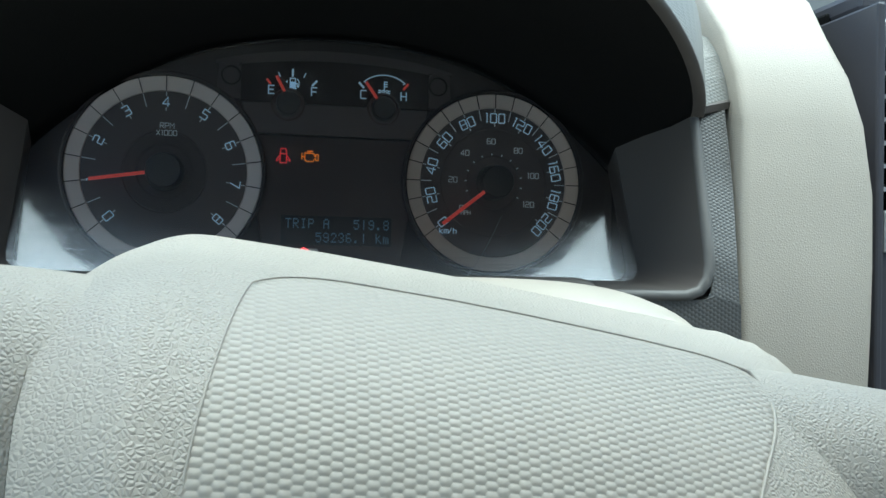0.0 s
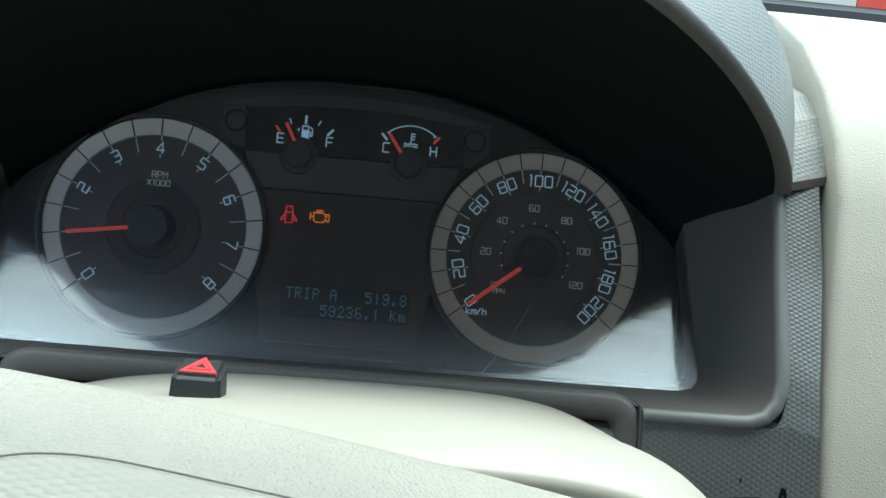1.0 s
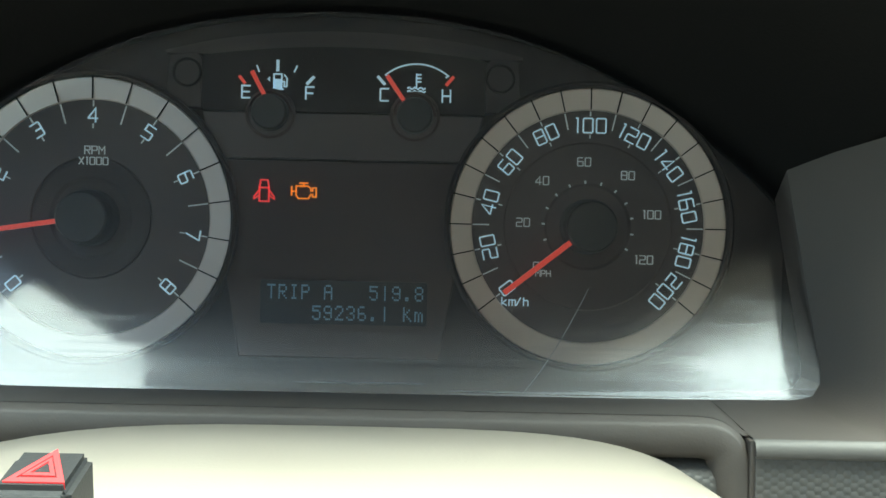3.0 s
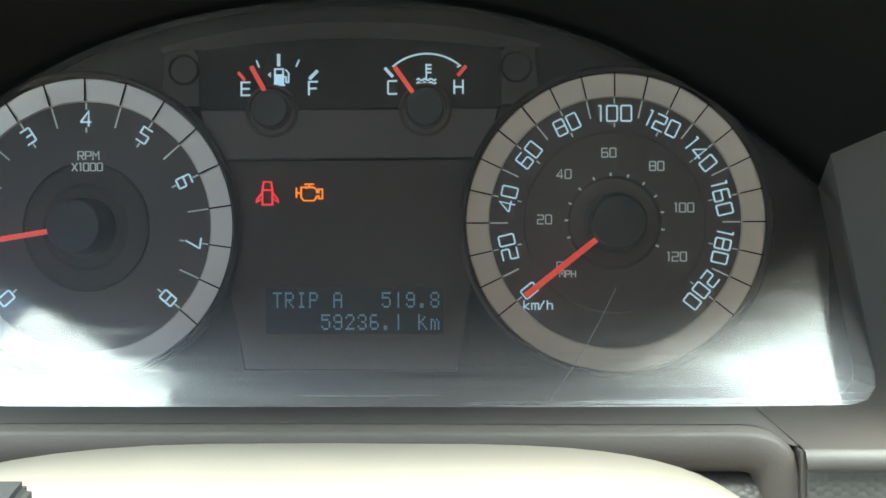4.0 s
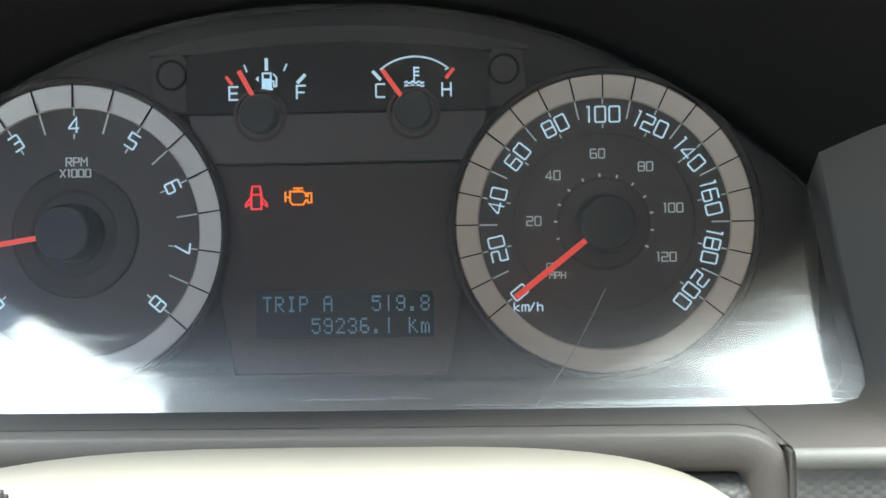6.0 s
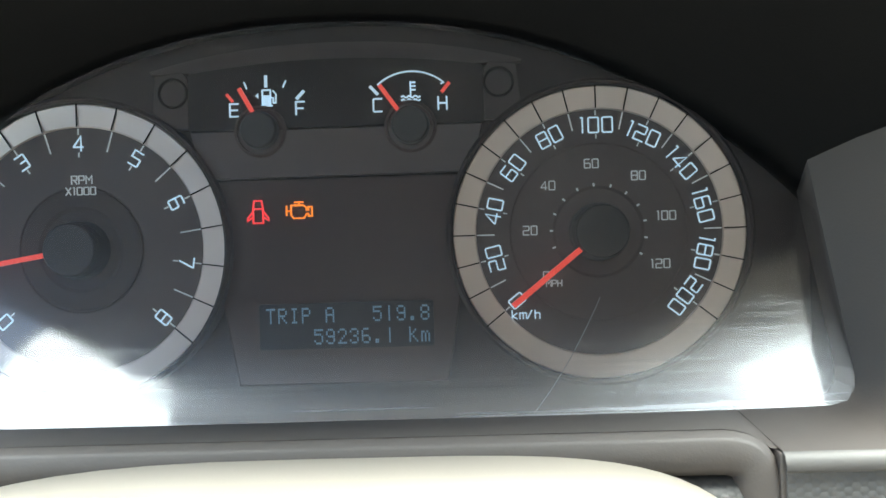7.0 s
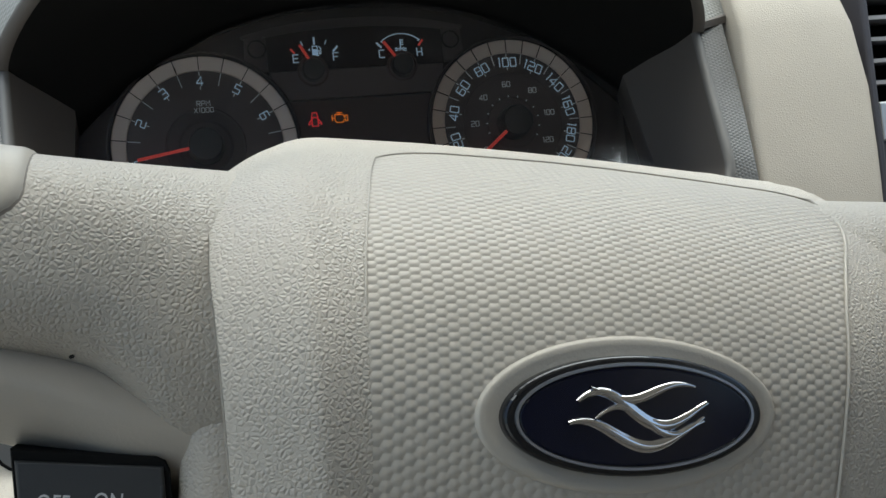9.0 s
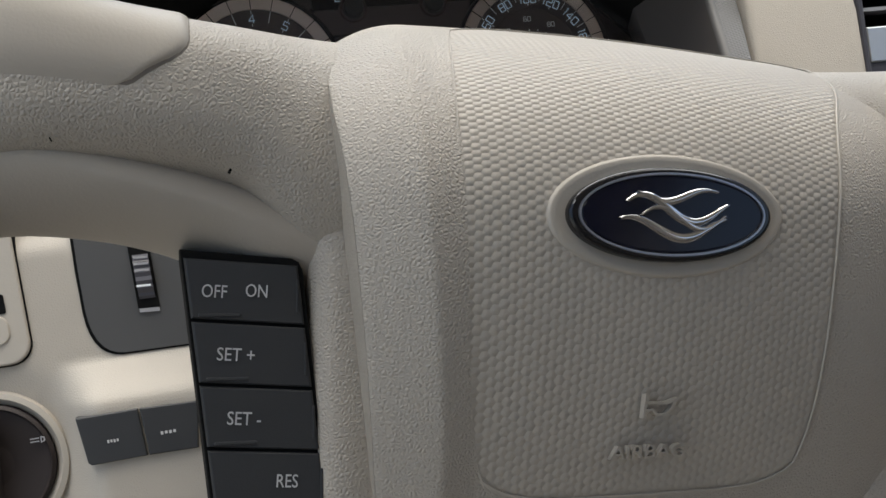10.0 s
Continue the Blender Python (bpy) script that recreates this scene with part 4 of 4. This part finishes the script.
def ribbon(points, w):
    """A flowing stroke that swells in the middle, lying on the badge."""
    n = len(points)
    rings = []
    for i, (x, z) in enumerate(points):
        a, b = points[max(0, i - 1)], points[min(n - 1, i + 1)]
        d = Vector((b[0] - a[0], b[1] - a[1])).normalized()
        h = w * (0.35 + 0.65 * math.sin(math.pi * i / (n - 1))) / 2
        rings.append([(x - d.y * h, -0.0033, z + d.x * h), (x, -0.0044, z), (x + d.y * h, -0.0033, z - d.x * h)])
    return loft(rings, closed=False)


flow = [([(-0.0140 + 0.0300 * i / 30, 0.0042 * math.sin(i / 30 * 6.283 + 0.5) * (1 - 0.3 * i / 30) + 0.0012) for i in range(31)], 0.0026),
        ([(-0.0160 + 0.0310 * i / 30, -0.0036 + 0.0028 * math.sin(i / 30 * 6.283 + 1.0)) for i in range(31)], 0.0026),
        ([(-0.0110 + 0.0240 * i / 30, 0.0050 + 0.0016 * math.sin(i / 30 * 6.283 + 2.4)) for i in range(31)], 0.0020),
        ([(-0.0100 + 0.0250 * i / 30, -0.0010 + 0.0030 * math.sin(i / 30 * 6.283 + 0.2)) for i in range(31)], 0.0018)]
for line, w in flow:
    part("badge_line", ribbon(line, w), m_chrome, badge, "flowing chrome line", smooth=True)
# raised horn sign and word
def shifted(line, dx, dz):
    return [(x + dx, z + dz) for x, z in line]


horn = [[(-0.0045, -0.0468), (-0.0045, -0.0532)], [(-0.0042, -0.0490), (0.0000, -0.0493), (0.0025, -0.0491), (0.0050, -0.0482)], [(-0.0042, -0.0512), (-0.0022, -0.0510), (-0.0008, -0.0524), (0.0020, -0.0524), (0.0034, -0.0510), (0.0042, -0.0488)]]
part("horn_sign", drape(strokes([shifted(line, -0.0016, -0.0022) for line in horn], 0.0007, 0.0, 0.0024), 0.0036), m_smooth, wheel)
part("writing", drape(writing("AIRBAG", 0.0054, -0.0037, -0.0650, 0.0, 0, 1.2, 0.0022), 0.0033), m_smooth, wheel)


def section(sections, k):
    """The section at station k, smoothly between those given."""
    i = min(len(sections) - 2, int(k))
    t = k - i
    p0, p1, p2, p3 = (sections[min(len(sections) - 1, max(0, i + j))] for j in (-1, 0, 1, 2))
    return [0.5 * (2 * b1 + (c1 - a1) * t + (2 * a1 - 5 * b1 + 4 * c1 - d1) * t * t + (3 * b1 - a1 - 3 * c1 + d1) * t ** 3) for a1, b1, c1, d1 in zip(p0, p1, p2, p3)]


def skin(sections, k, a, lift=0.0):
    """A point on the tube's skin; a = 0 faces the driver, a = pi / 2 is the top."""
    x, zt, zb, yf, yb, p = section(sections, k)
    c, s = math.cos(a), math.sin(a)
    hy, hz_ = (yb - yf) / 2 + lift, (zt - zb) / 2 + lift
    return (x, (yf + yb) / 2 - hy * abs(c) ** p * (1 if c > 0 else -1), (zt + zb) / 2 + hz_ * abs(s) ** p * (1 if s > 0 else -1))


def tube(sections):
    """A closed skin over sections (x, z_top, z_bottom, y_front, y_back, squareness)."""
    n = 5 * (len(sections) - 1)
    return loft([[skin(sections, j / 5, 2 * math.pi * i / 56) for i in range(56)] for j in range(n + 1)], cap=True)


def spoke_sections(sgn):
    return [(sgn * 0.070, 0.056, -0.022, 0.022, 0.10, 0.95), (sgn * 0.092, 0.056, -0.018, 0.020, 0.095, 0.9), (sgn * 0.104, 0.0555, -0.004, 0.0180, 0.088, 0.85), (sgn * 0.115, 0.055, 0.006, 0.016, 0.080, 0.8),
            (sgn * 0.140, 0.055, 0.011, 0.012, 0.062, 0.75), (sgn * 0.165, 0.057, 0.012, 0.009, 0.046, 0.7), (sgn * 0.185, 0.060, 0.006, 0.008, 0.038, 0.7)]


for sgn in (-1, 1):
    spoke = spoke_sections(sgn)
    part("spoke", tube(spoke), m_leather, wheel, smooth=True)
    # no groove is cut: a wider, darker skin paints its shade round the inlay
    for nm, grow, lift, mt in (("grip_groove", 0.022, 0.0004, m_groove_shade), ("grip_inlay", 0.0, 0.0012, m_smooth)):
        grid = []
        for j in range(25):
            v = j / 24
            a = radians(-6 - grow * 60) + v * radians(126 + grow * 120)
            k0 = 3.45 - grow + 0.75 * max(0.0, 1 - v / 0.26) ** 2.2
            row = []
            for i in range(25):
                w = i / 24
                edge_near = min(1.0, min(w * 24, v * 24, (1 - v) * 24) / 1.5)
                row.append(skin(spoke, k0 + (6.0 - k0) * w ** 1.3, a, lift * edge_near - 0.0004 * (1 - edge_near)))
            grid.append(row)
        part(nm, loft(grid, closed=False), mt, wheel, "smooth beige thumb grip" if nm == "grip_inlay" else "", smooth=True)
    part("spoke_underside", tube([(sgn * 0.080, 0.014, -0.030, 0.030, 0.095, 1.2), (sgn * 0.100, 0.018, -0.025, 0.0270, 0.090, 1.2), (sgn * 0.118, 0.020, -0.014, 0.0235, 0.078, 1.25), (sgn * 0.140, 0.024, -0.007, 0.0190, 0.066, 1.25), (sgn * 0.165, 0.030, -0.005, 0.0155, 0.052, 1.25), (sgn * 0.185, 0.032, -0.008, 0.0145, 0.044, 1.2)]), m_smooth, wheel, "smooth beige underside of the spoke", smooth=True)
    part("lower_spoke", tube([(sgn * 0.068, 0.035, -0.120, 0.030, 0.07, 0.6), (sgn * 0.0820, 0.035, -0.122, 0.026, 0.065, 0.6), (sgn * 0.0895, 0.033, -0.120, 0.0265, 0.06, 0.6), (sgn * 0.0935, 0.026, -0.114, 0.031, 0.055, 0.6)]), m_leather, wheel, smooth=True)
# rim with smooth thumb grips
def rim_piece(a0, a1, r_tube, n):
    rings = []
    for i in range(n + 1):
        a = radians(a0 + (a1 - a0) * i / n)
        cx, cz = 0.199 * math.sin(a), 0.199 * math.cos(a)
        rings.append([(cx + r_tube * math.cos(b) * math.sin(a), 0.022 + r_tube * 1.1 * math.sin(b), cz + r_tube * math.cos(b) * math.cos(a)) for b in (2 * math.pi * k / 20 for k in range(20))])
    return loft(rings, closed=True, cap=a1 - a0 < 360)


part("rim", rim_piece(78, 282, 0.0155, 70), m_leather, wheel, smooth=True)
part("rim", rim_piece(-55, 55, 0.0155, 44), m_leather, wheel, smooth=True)
for a0, a1 in ((-78, -55), (55, 78)):
    part("thumb_grip", rim_piece(a0, a1, 0.0158, 12), m_smooth, wheel, "smooth beige thumb grip", smooth=True)
for x, z, y, r in ((-0.1155, 0.0108, 0.0162, 0.0004), (-0.1580, 0.0165, 0.0105, 0.0002)):
    part("speck", turned(x, z, [(r, y + 0.004), (r, y - 0.0004), (r * 0.6, y - 0.0007)], 8), m_dark, wheel)
# cruise buttons
pod = part("button_pod", slab([(-0.1278, -0.0085), (-0.1185, -0.0845), (-0.088, -0.0865), (-0.0955, -0.0140), (-0.0965, -0.0118), (-0.0985, -0.0108)], 0.0285, 0.05, 0.001), m_dark, wheel, "black housing of the cruise buttons")
for k, text in enumerate((("OFF", "ON"), ("SET +",), ("SET -",), ("", "RES"))):
    z1 = -0.0108 - 0.0167 * k
    z0 = z1 - 0.0158
    sh = lambda z: (-0.0105 - z) * 0.125
    dz = 0.0021
    outline = [(-0.1268 + sh(z1), z1), (-0.1268 + sh(z0), z0), (-0.0970 + sh(z0) * 0.9, z0 - dz), (-0.0970 + sh(z1) * 0.9, z1 - dz)]
    b = part("cruise_button", slab(outline, 0.0275, 0.040, 0.0008), m_button, pod, "black cruise control button with white lettering")
    zc, xc = (z0 + z1) / 2 - 0.0016, -0.1134 + sh((z0 + z1) / 2)
    if len(text) == 1:
        part("writing", writing(text[0], 0.0049, xc - 0.0030, zc + 0.0005, 0.0272, 4, 0.85), m_legend, b)
    elif text[0]:
        part("writing", writing(text[0], 0.0049, xc - 0.0065, zc + 0.0005, 0.0272, 4, 0.78), m_legend, b)
        part("writing", writing(text[1], 0.0049, xc + 0.0045, zc + 0.0005, 0.0272, 4, 0.78), m_legend, b)
    else:
        part("writing", writing(text[1], 0.0049, xc + 0.0060, zc + 0.0005, 0.0272, 4, 0.78), m_legend, b)
    part("ridge", box(-0.0995 + sh(z0), -0.0988 + sh(z0), 0.0271, 0.029, z0 + 0.001, z1 - 0.006, 0.0002), m_button, b)
    part("tab", box(-0.125 + sh(z0), -0.114 + sh(z0), 0.0270, 0.029, z0 + 0.0002, z0 + 0.0012, 0.0003), m_button, b)

# ---- dashboard ----
dash = thing("dashboard", "beige grained dashboard with rounded pods beside the gauges", "dashboard", (0, 0.1, -0.3))


def pod_skin(sgn, left, right, top_right, foot=-1.0, n=10):
    """A pod beside the gauges: its front follows the panel's slope, its sides turn back, its top rolls forward to the windscreen."""
    prof = [(-0.060, -0.42), (-0.088, -0.34), (-0.090, -0.20), (-0.090, -0.12), (-0.086, -0.07), (-0.081, -0.04), (-0.074, -0.005), (-0.068, 0.030), (-0.060, 0.055), (-0.046, 0.078),
            (-0.022, 0.103), (0.015, 0.126), (0.07, 0.143), (0.15, 0.153), (0.30, 0.155), (0.52, 0.140)]
    if foot > -1:
        prof = [(-0.050, foot - 0.008), (-0.083, foot - 0.004)] + [p for p in prof if p[1] > foot]
    rows = []
    for y, z in prof:
        f = min(1.0, max(0.0, (z + 0.06) / 0.09))
        x0 = left[0] + (left[1] - left[0]) * f
        x1 = float(np.interp(z, [-0.105, -0.0475, -0.004, 0.040, 0.074], right)) if y < -0.05 or z < 0.08 else float(np.interp(y, [-0.046, 0.015, 0.20, 0.52], top_right))
        tilt = 1 if z > 0.09 else 0
        row = [(x0 + 0.0005, y + 0.07, z - 0.012 * tilt), (x0 + 0.0002, y + 0.012, z - 0.004 * tilt), (x0 + 0.0006, y + 0.003, z - 0.001 * tilt), (x0 + 0.0020, y + 0.0006, z)]
        row += [(x0 + 0.005 + (x1 - x0 - 0.010) * k / n, y - 0.0015 * math.sin(math.pi * k / n), z) for k in range(n + 1)]
        row += [(x1 - 0.0020, y + 0.0006, z), (x1 - 0.0004, y + 0.0035, z - 0.001 * tilt), (x1, y + 0.012, z - 0.004 * tilt), (x1, y + 0.07, z - 0.02 * tilt)]
        rows.append([(sgn * x, yy, zz) for x, yy, zz in row])
    return loft(rows, closed=False)


part("centre_pod", pod_skin(1, (0.1806, 0.1892), [0.2451, 0.2531, 0.2586, 0.2566, 0.2500], [0.250, 0.262, 0.330, 0.36]), m_dash, dash, smooth=True)
part("door_side_pod", pod_skin(-1, (0.1806, 0.1892), [0.385] * 5, [0.385] * 4, -0.075), m_dash, dash, smooth=True)
part("top_pad", loft([[(x, y, z) for y, z in ((0.03, 0.075), (0.09, 0.112), (0.20, 0.126), (0.52, 0.118))] for x in (-0.2, 0.2)], closed=False), m_dash, dash, smooth=True)
def step01(t):
    t = min(1.0, max(0.0, t))
    return t * t * (3 - 2 * t)


def fascia_y(x, z):
    """The driver's lower fascia: level beside the grey panel, with a shelf that comes forward below it."""
    shelf = 0.0165 * min(1.0, max(0.0, (-0.1425 - z) / 0.0185)) * step01((x + 0.203) / 0.022)
    bowl = 0.006 * step01(1.25 - math.hypot(x + 0.232, z + 0.184) / 0.036 * 0.85) if x < -0.19 else 0.0
    return -0.0890 - shelf + 0.032 * step01((z + 0.092) / 0.045) + bowl


fx = [-0.385, -0.34, -0.30] + [-0.28 + 0.0025 * k for k in range(67)]
fz = [-0.42, -0.36, -0.30, -0.26] + [-0.245 + 0.0025 * k for k in range(77)]
part("lower_fascia", loft([[(x, fascia_y(x, z), z) for x in fx] for z in fz], closed=False), m_dash, dash, smooth=True)
part("knee_panel", box(0.116, 0.27, -0.074, 0.06, -0.42, -0.144, 0.006, 3), m_dash, dash)
part("backing", box(-0.19, 0.19, 0.02, 0.05, -0.30, 0.07), m_dark, dash)
part("passenger_side", box(0.56, 1.10, -0.03, 0.5, -0.40, 0.115, 0.03, 4), m_dash, dash)
# centre stack
stack = thing("centre_stack", "charcoal centre console with air vent slats and silver trim", "console", (0.41, -0.03, -0.4))
part("frame", box(0.2735, 0.2785, -0.052, 0.06, -0.40, 0.098, 0.0015), m_charcoal, stack)
part("vent_housing", box(0.2764, 0.56, 0.0, 0.06, -0.02, 0.105, 0.002), m_dark, stack)
for k in range(6):
    z = 0.000 + 0.0122 * k
    part("vent_slat", loft([[(x, -0.046, z), (x, -0.046, z + 0.0022), (x, -0.010, z + 0.0075), (x, -0.010, z + 0.0050)] for x in (0.2788, 0.40)], cap=True), m_slat, stack)
part("screen", box(0.2815, 0.36, -0.0475, -0.040, -0.032, -0.010, 0.001), m_silver, stack, "pale grey display under the vent")
part("silver_trim", box(0.2788, 0.56, -0.046, 0.0, 0.076, 0.092, 0.005, 4), m_silver, stack)
part("top_trim", box(0.279, 0.56, -0.03, 0.12, 0.098, 0.112, 0.004), m_charcoal, stack)
part("console_panel", box(0.2766, 0.56, -0.046, 0.05, -0.40, -0.020, 0.004), m_charcoal, stack)
# switches on the driver's lower panel
dim = thing("dimmer_wheel", "ribbed black dimmer thumbwheel in a grey panel", "dial switch", (-0.152, -0.09, -0.12))
part("slot", slab([(-0.1613, -0.0915), (-0.1598, -0.1216), (-0.1500, -0.1220), (-0.1515, -0.0919)], -0.0907, -0.087), m_dark, dim)
part("slot_lip", slab([(-0.1594, -0.1218), (-0.1592, -0.1236), (-0.1502, -0.1240), (-0.1502, -0.1222)], -0.0909, -0.087, 0.0003), m_slat, dim)
ribs = [(i, a) for i, a in enumerate(range(-80, 81, 8))]
part("wheel", loft([[(x + (0.105 + math.sin(radians(a)) * 0.0145 - 0.105) * -0.05, -0.0835 - 0.0105 * math.cos(radians(a)) - (0.0007 if i % 2 else 0), -0.107 + 0.0142 * math.sin(radians(a))) for i, a in ribs] for x in (-0.1592, -0.1520)], closed=False), m_charcoal, dim)
for z, mt, name in ((-0.1112, m_print, "mark"), (-0.1040, m_slat, "rib"), (-0.1010, m_slat, "rib"), (-0.0980, m_slat, "rib")):
    part(name, strokes([[(-0.1588, z), (-0.1530, z - 0.0002)]], 0.0010, -0.0948 + 0.6 * abs(z + 0.107) ** 1.4), mt, dim)
part("symbol", strokes([[(-0.1598, -0.0868), (-0.1582, -0.0884), (-0.1574, -0.0866)], [(-0.1560, -0.0866), (-0.1546, -0.0886), (-0.1540, -0.0868)]], 0.0007, -0.0905), m_print, dim)
for cap, mid, wide in (([(-0.1913, -0.1663), (-0.1881, -0.1868), (-0.1868, -0.1880), (-0.1626, -0.1876), (-0.1645, -0.1661)], -0.1765, 0.0040), ([(-0.1638, -0.1661), (-0.1618, -0.1876), (-0.1401, -0.1879), (-0.1380, -0.1668)], -0.1525, 0.0055)):
    bt = thing("panel_button", "black rectangular dashboard button with a worn white legend", "button", (mid, -0.10, -0.19), group="buttons under the dimmer panel")
    part("cap", slab(cap, -0.1078, -0.098, 0.0008), m_button, bt)
    for k in range(4):
        x = mid + wide * (k / 3 - 0.5)
        part("legend", box(x - wide * 0.10, x + wide * 0.10, -0.1081, -0.107, -0.1793 + 0.0002 * (k % 2), -0.1779), m_legend, bt)
knob = thing("headlight_switch", "round black headlight switch on the beige panel", "switch", (-0.232, -0.08, -0.20))
part("bezel", annulus(-0.232, -0.184, [(0.0350, -0.0840), (0.0335, -0.0895), (0.0310, -0.0900), (0.0285, -0.0870), (0.0283, -0.078)], 56), m_smooth, knob)
part("dish", turned(-0.232, -0.184, [(0.0282, -0.075), (0.0280, -0.0900), (0.0265, -0.0915), (0.0255, -0.0905), (0.010, -0.0880)], 56), m_gauge, knob)
part("grip", box(-0.238, -0.228, -0.104, -0.086, -0.205, -0.163, 0.002), m_gauge, knob)
part("symbol", strokes([[(-0.2135, -0.1740), (-0.2100, -0.1740)], [(-0.2135, -0.1754), (-0.2100, -0.1754)], [(-0.2090, -0.1735), (-0.2076, -0.1740), (-0.2076, -0.1754), (-0.2090, -0.1760), (-0.2090, -0.1735)]], 0.0005, -0.0918), m_slat, knob)
side = thing("side_trim_panel", "beige framed trim panel beside the dimmer", "trim panel", (-0.24, -0.08, -0.14))


def leaning(x0, x1, z0, z1, r):
    """A rounded rectangle whose right side leans outwards towards its top."""
    return [(x - 0.055 * (z - z0) * (1 if x > (x0 + x1) / 2 else 0), z) for x, z in rounded(x0, x1, z0, z1, r)]


part("gap", slab(leaning(-0.300, -0.2072, -0.1402, -0.0600, 0.0105), -0.0896, -0.080), m_dark, side, "dark joint round the trim panel")
part("plate", slab(leaning(-0.299, -0.2080, -0.1394, -0.0605, 0.010), -0.0912, -0.08, 0.0012), m_smooth, side)
part("inner_plate", slab(leaning(-0.290, -0.2162, -0.1298, -0.1165, 0.005), -0.0922, -0.085, 0.0008), m_smooth, side)
part("slot", slab(leaning(-0.290, -0.2170, -0.1160, -0.1070, 0.001), -0.0916, -0.085), m_dark, side)

# ---- cabin shell and outside ----
def flat(name, x0, x1, y0, y1, z0, z1, mat, label, holes=()):
    """An upright or level slab of the car's shell in world metres."""
    me = bpy.data.meshes.new(name)
    bm = box(x0, x1, y0, y1, z0, z1)
    bm.to_mesh(me)
    bm.free()
    me.materials.append(mat)
    return tagged(new(name, me), label, "", "", "structure")


GX = 0.36   # middle of the car
flat("floor", GX - 0.75, GX + 0.75, -2.0, 0.75, 0.38, 0.42, m_carpet, "tan carpeted car floor")
# unseen roof; its front edge is set to trim the sky reflected in the gauge window
flat("ceiling", GX - 0.62, GX + 0.62, -2.0, -0.285, 1.66, 1.70, m_headliner, "beige cloth headliner")
# unseen side walls, built higher than door trim to cut the window light
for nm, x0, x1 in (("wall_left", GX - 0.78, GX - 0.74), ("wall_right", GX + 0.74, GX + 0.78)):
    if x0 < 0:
        flat(nm, x0, x1, -2.0, -0.9, 0.38, 1.30, m_dash, "unseen beige rear door wall, heightened to block light")
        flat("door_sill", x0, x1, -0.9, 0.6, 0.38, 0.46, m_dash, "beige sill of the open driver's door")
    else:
        flat(nm, x0, x1, -2.0, 0.75, 0.38, 1.34, m_dash, "unseen beige side wall, heightened to block light")
    flat(nm + "_pillar", x0 + 0.05, x1 + 0.05 if x0 < 0 else x1 - 0.0, -0.95, -0.83, 1.30, 1.68, m_dash, "beige door pillar between the windows")
# unseen; closed up to the ceiling to keep rear light off the wheel
flat("wall_back", GX - 0.75, GX + 0.75, -2.04, -2.0, 0.38, 1.70, m_dash, "unseen beige back wall that blocks light from behind")
flat("wall_front", GX - 0.75, GX + 0.75, 0.70, 0.75, 0.38, 1.02, m_charcoal, "dark bulkhead under the windscreen")
gm = bpy.data.meshes.new("ground")
bm = bmesh.new()
bmesh.ops.create_grid(bm, x_segments=2, y_segments=2, size=150)
bm.to_mesh(gm)
bm.free()
gm.materials.append(m_ground)
tagged(new("ground", gm), "pale sunlit concrete yard", "ground", "", "structure")


# the dark edge of the windscreen's foot, and a painted wall far outside
flat("windscreen_edge", GX - 0.72, GX + 0.72, 0.60, 0.66, 1.150, 1.166, m_charcoal, "black painted lower edge of the windscreen")
wall = thing("yard_wall", "pale wall with a red painted band outside the car", "wall", m=CAR.inverted() @ pose(1.5, 14, 0))
part("base", box(-8, 8, 0, 0.3, 0, 1.15, 0.02), m_ground, wall)
m_redpaint = material("red_wall_paint", (0.6, 0.07, 0.05), 0.7, spot_scale=3.0, spots=0.2)
for k in range(5):
    part("red_band", box(-7.5 + 3.1 * k, -6.2 + 3.1 * k, -0.01, 0.31, 1.155, 1.30, 0.01), m_redpaint, wall)
    part("white_band", box(-6.19 + 3.1 * k, -4.41 + 3.1 * k, -0.01, 0.31, 1.155, 1.30, 0.01), m_headliner, wall)
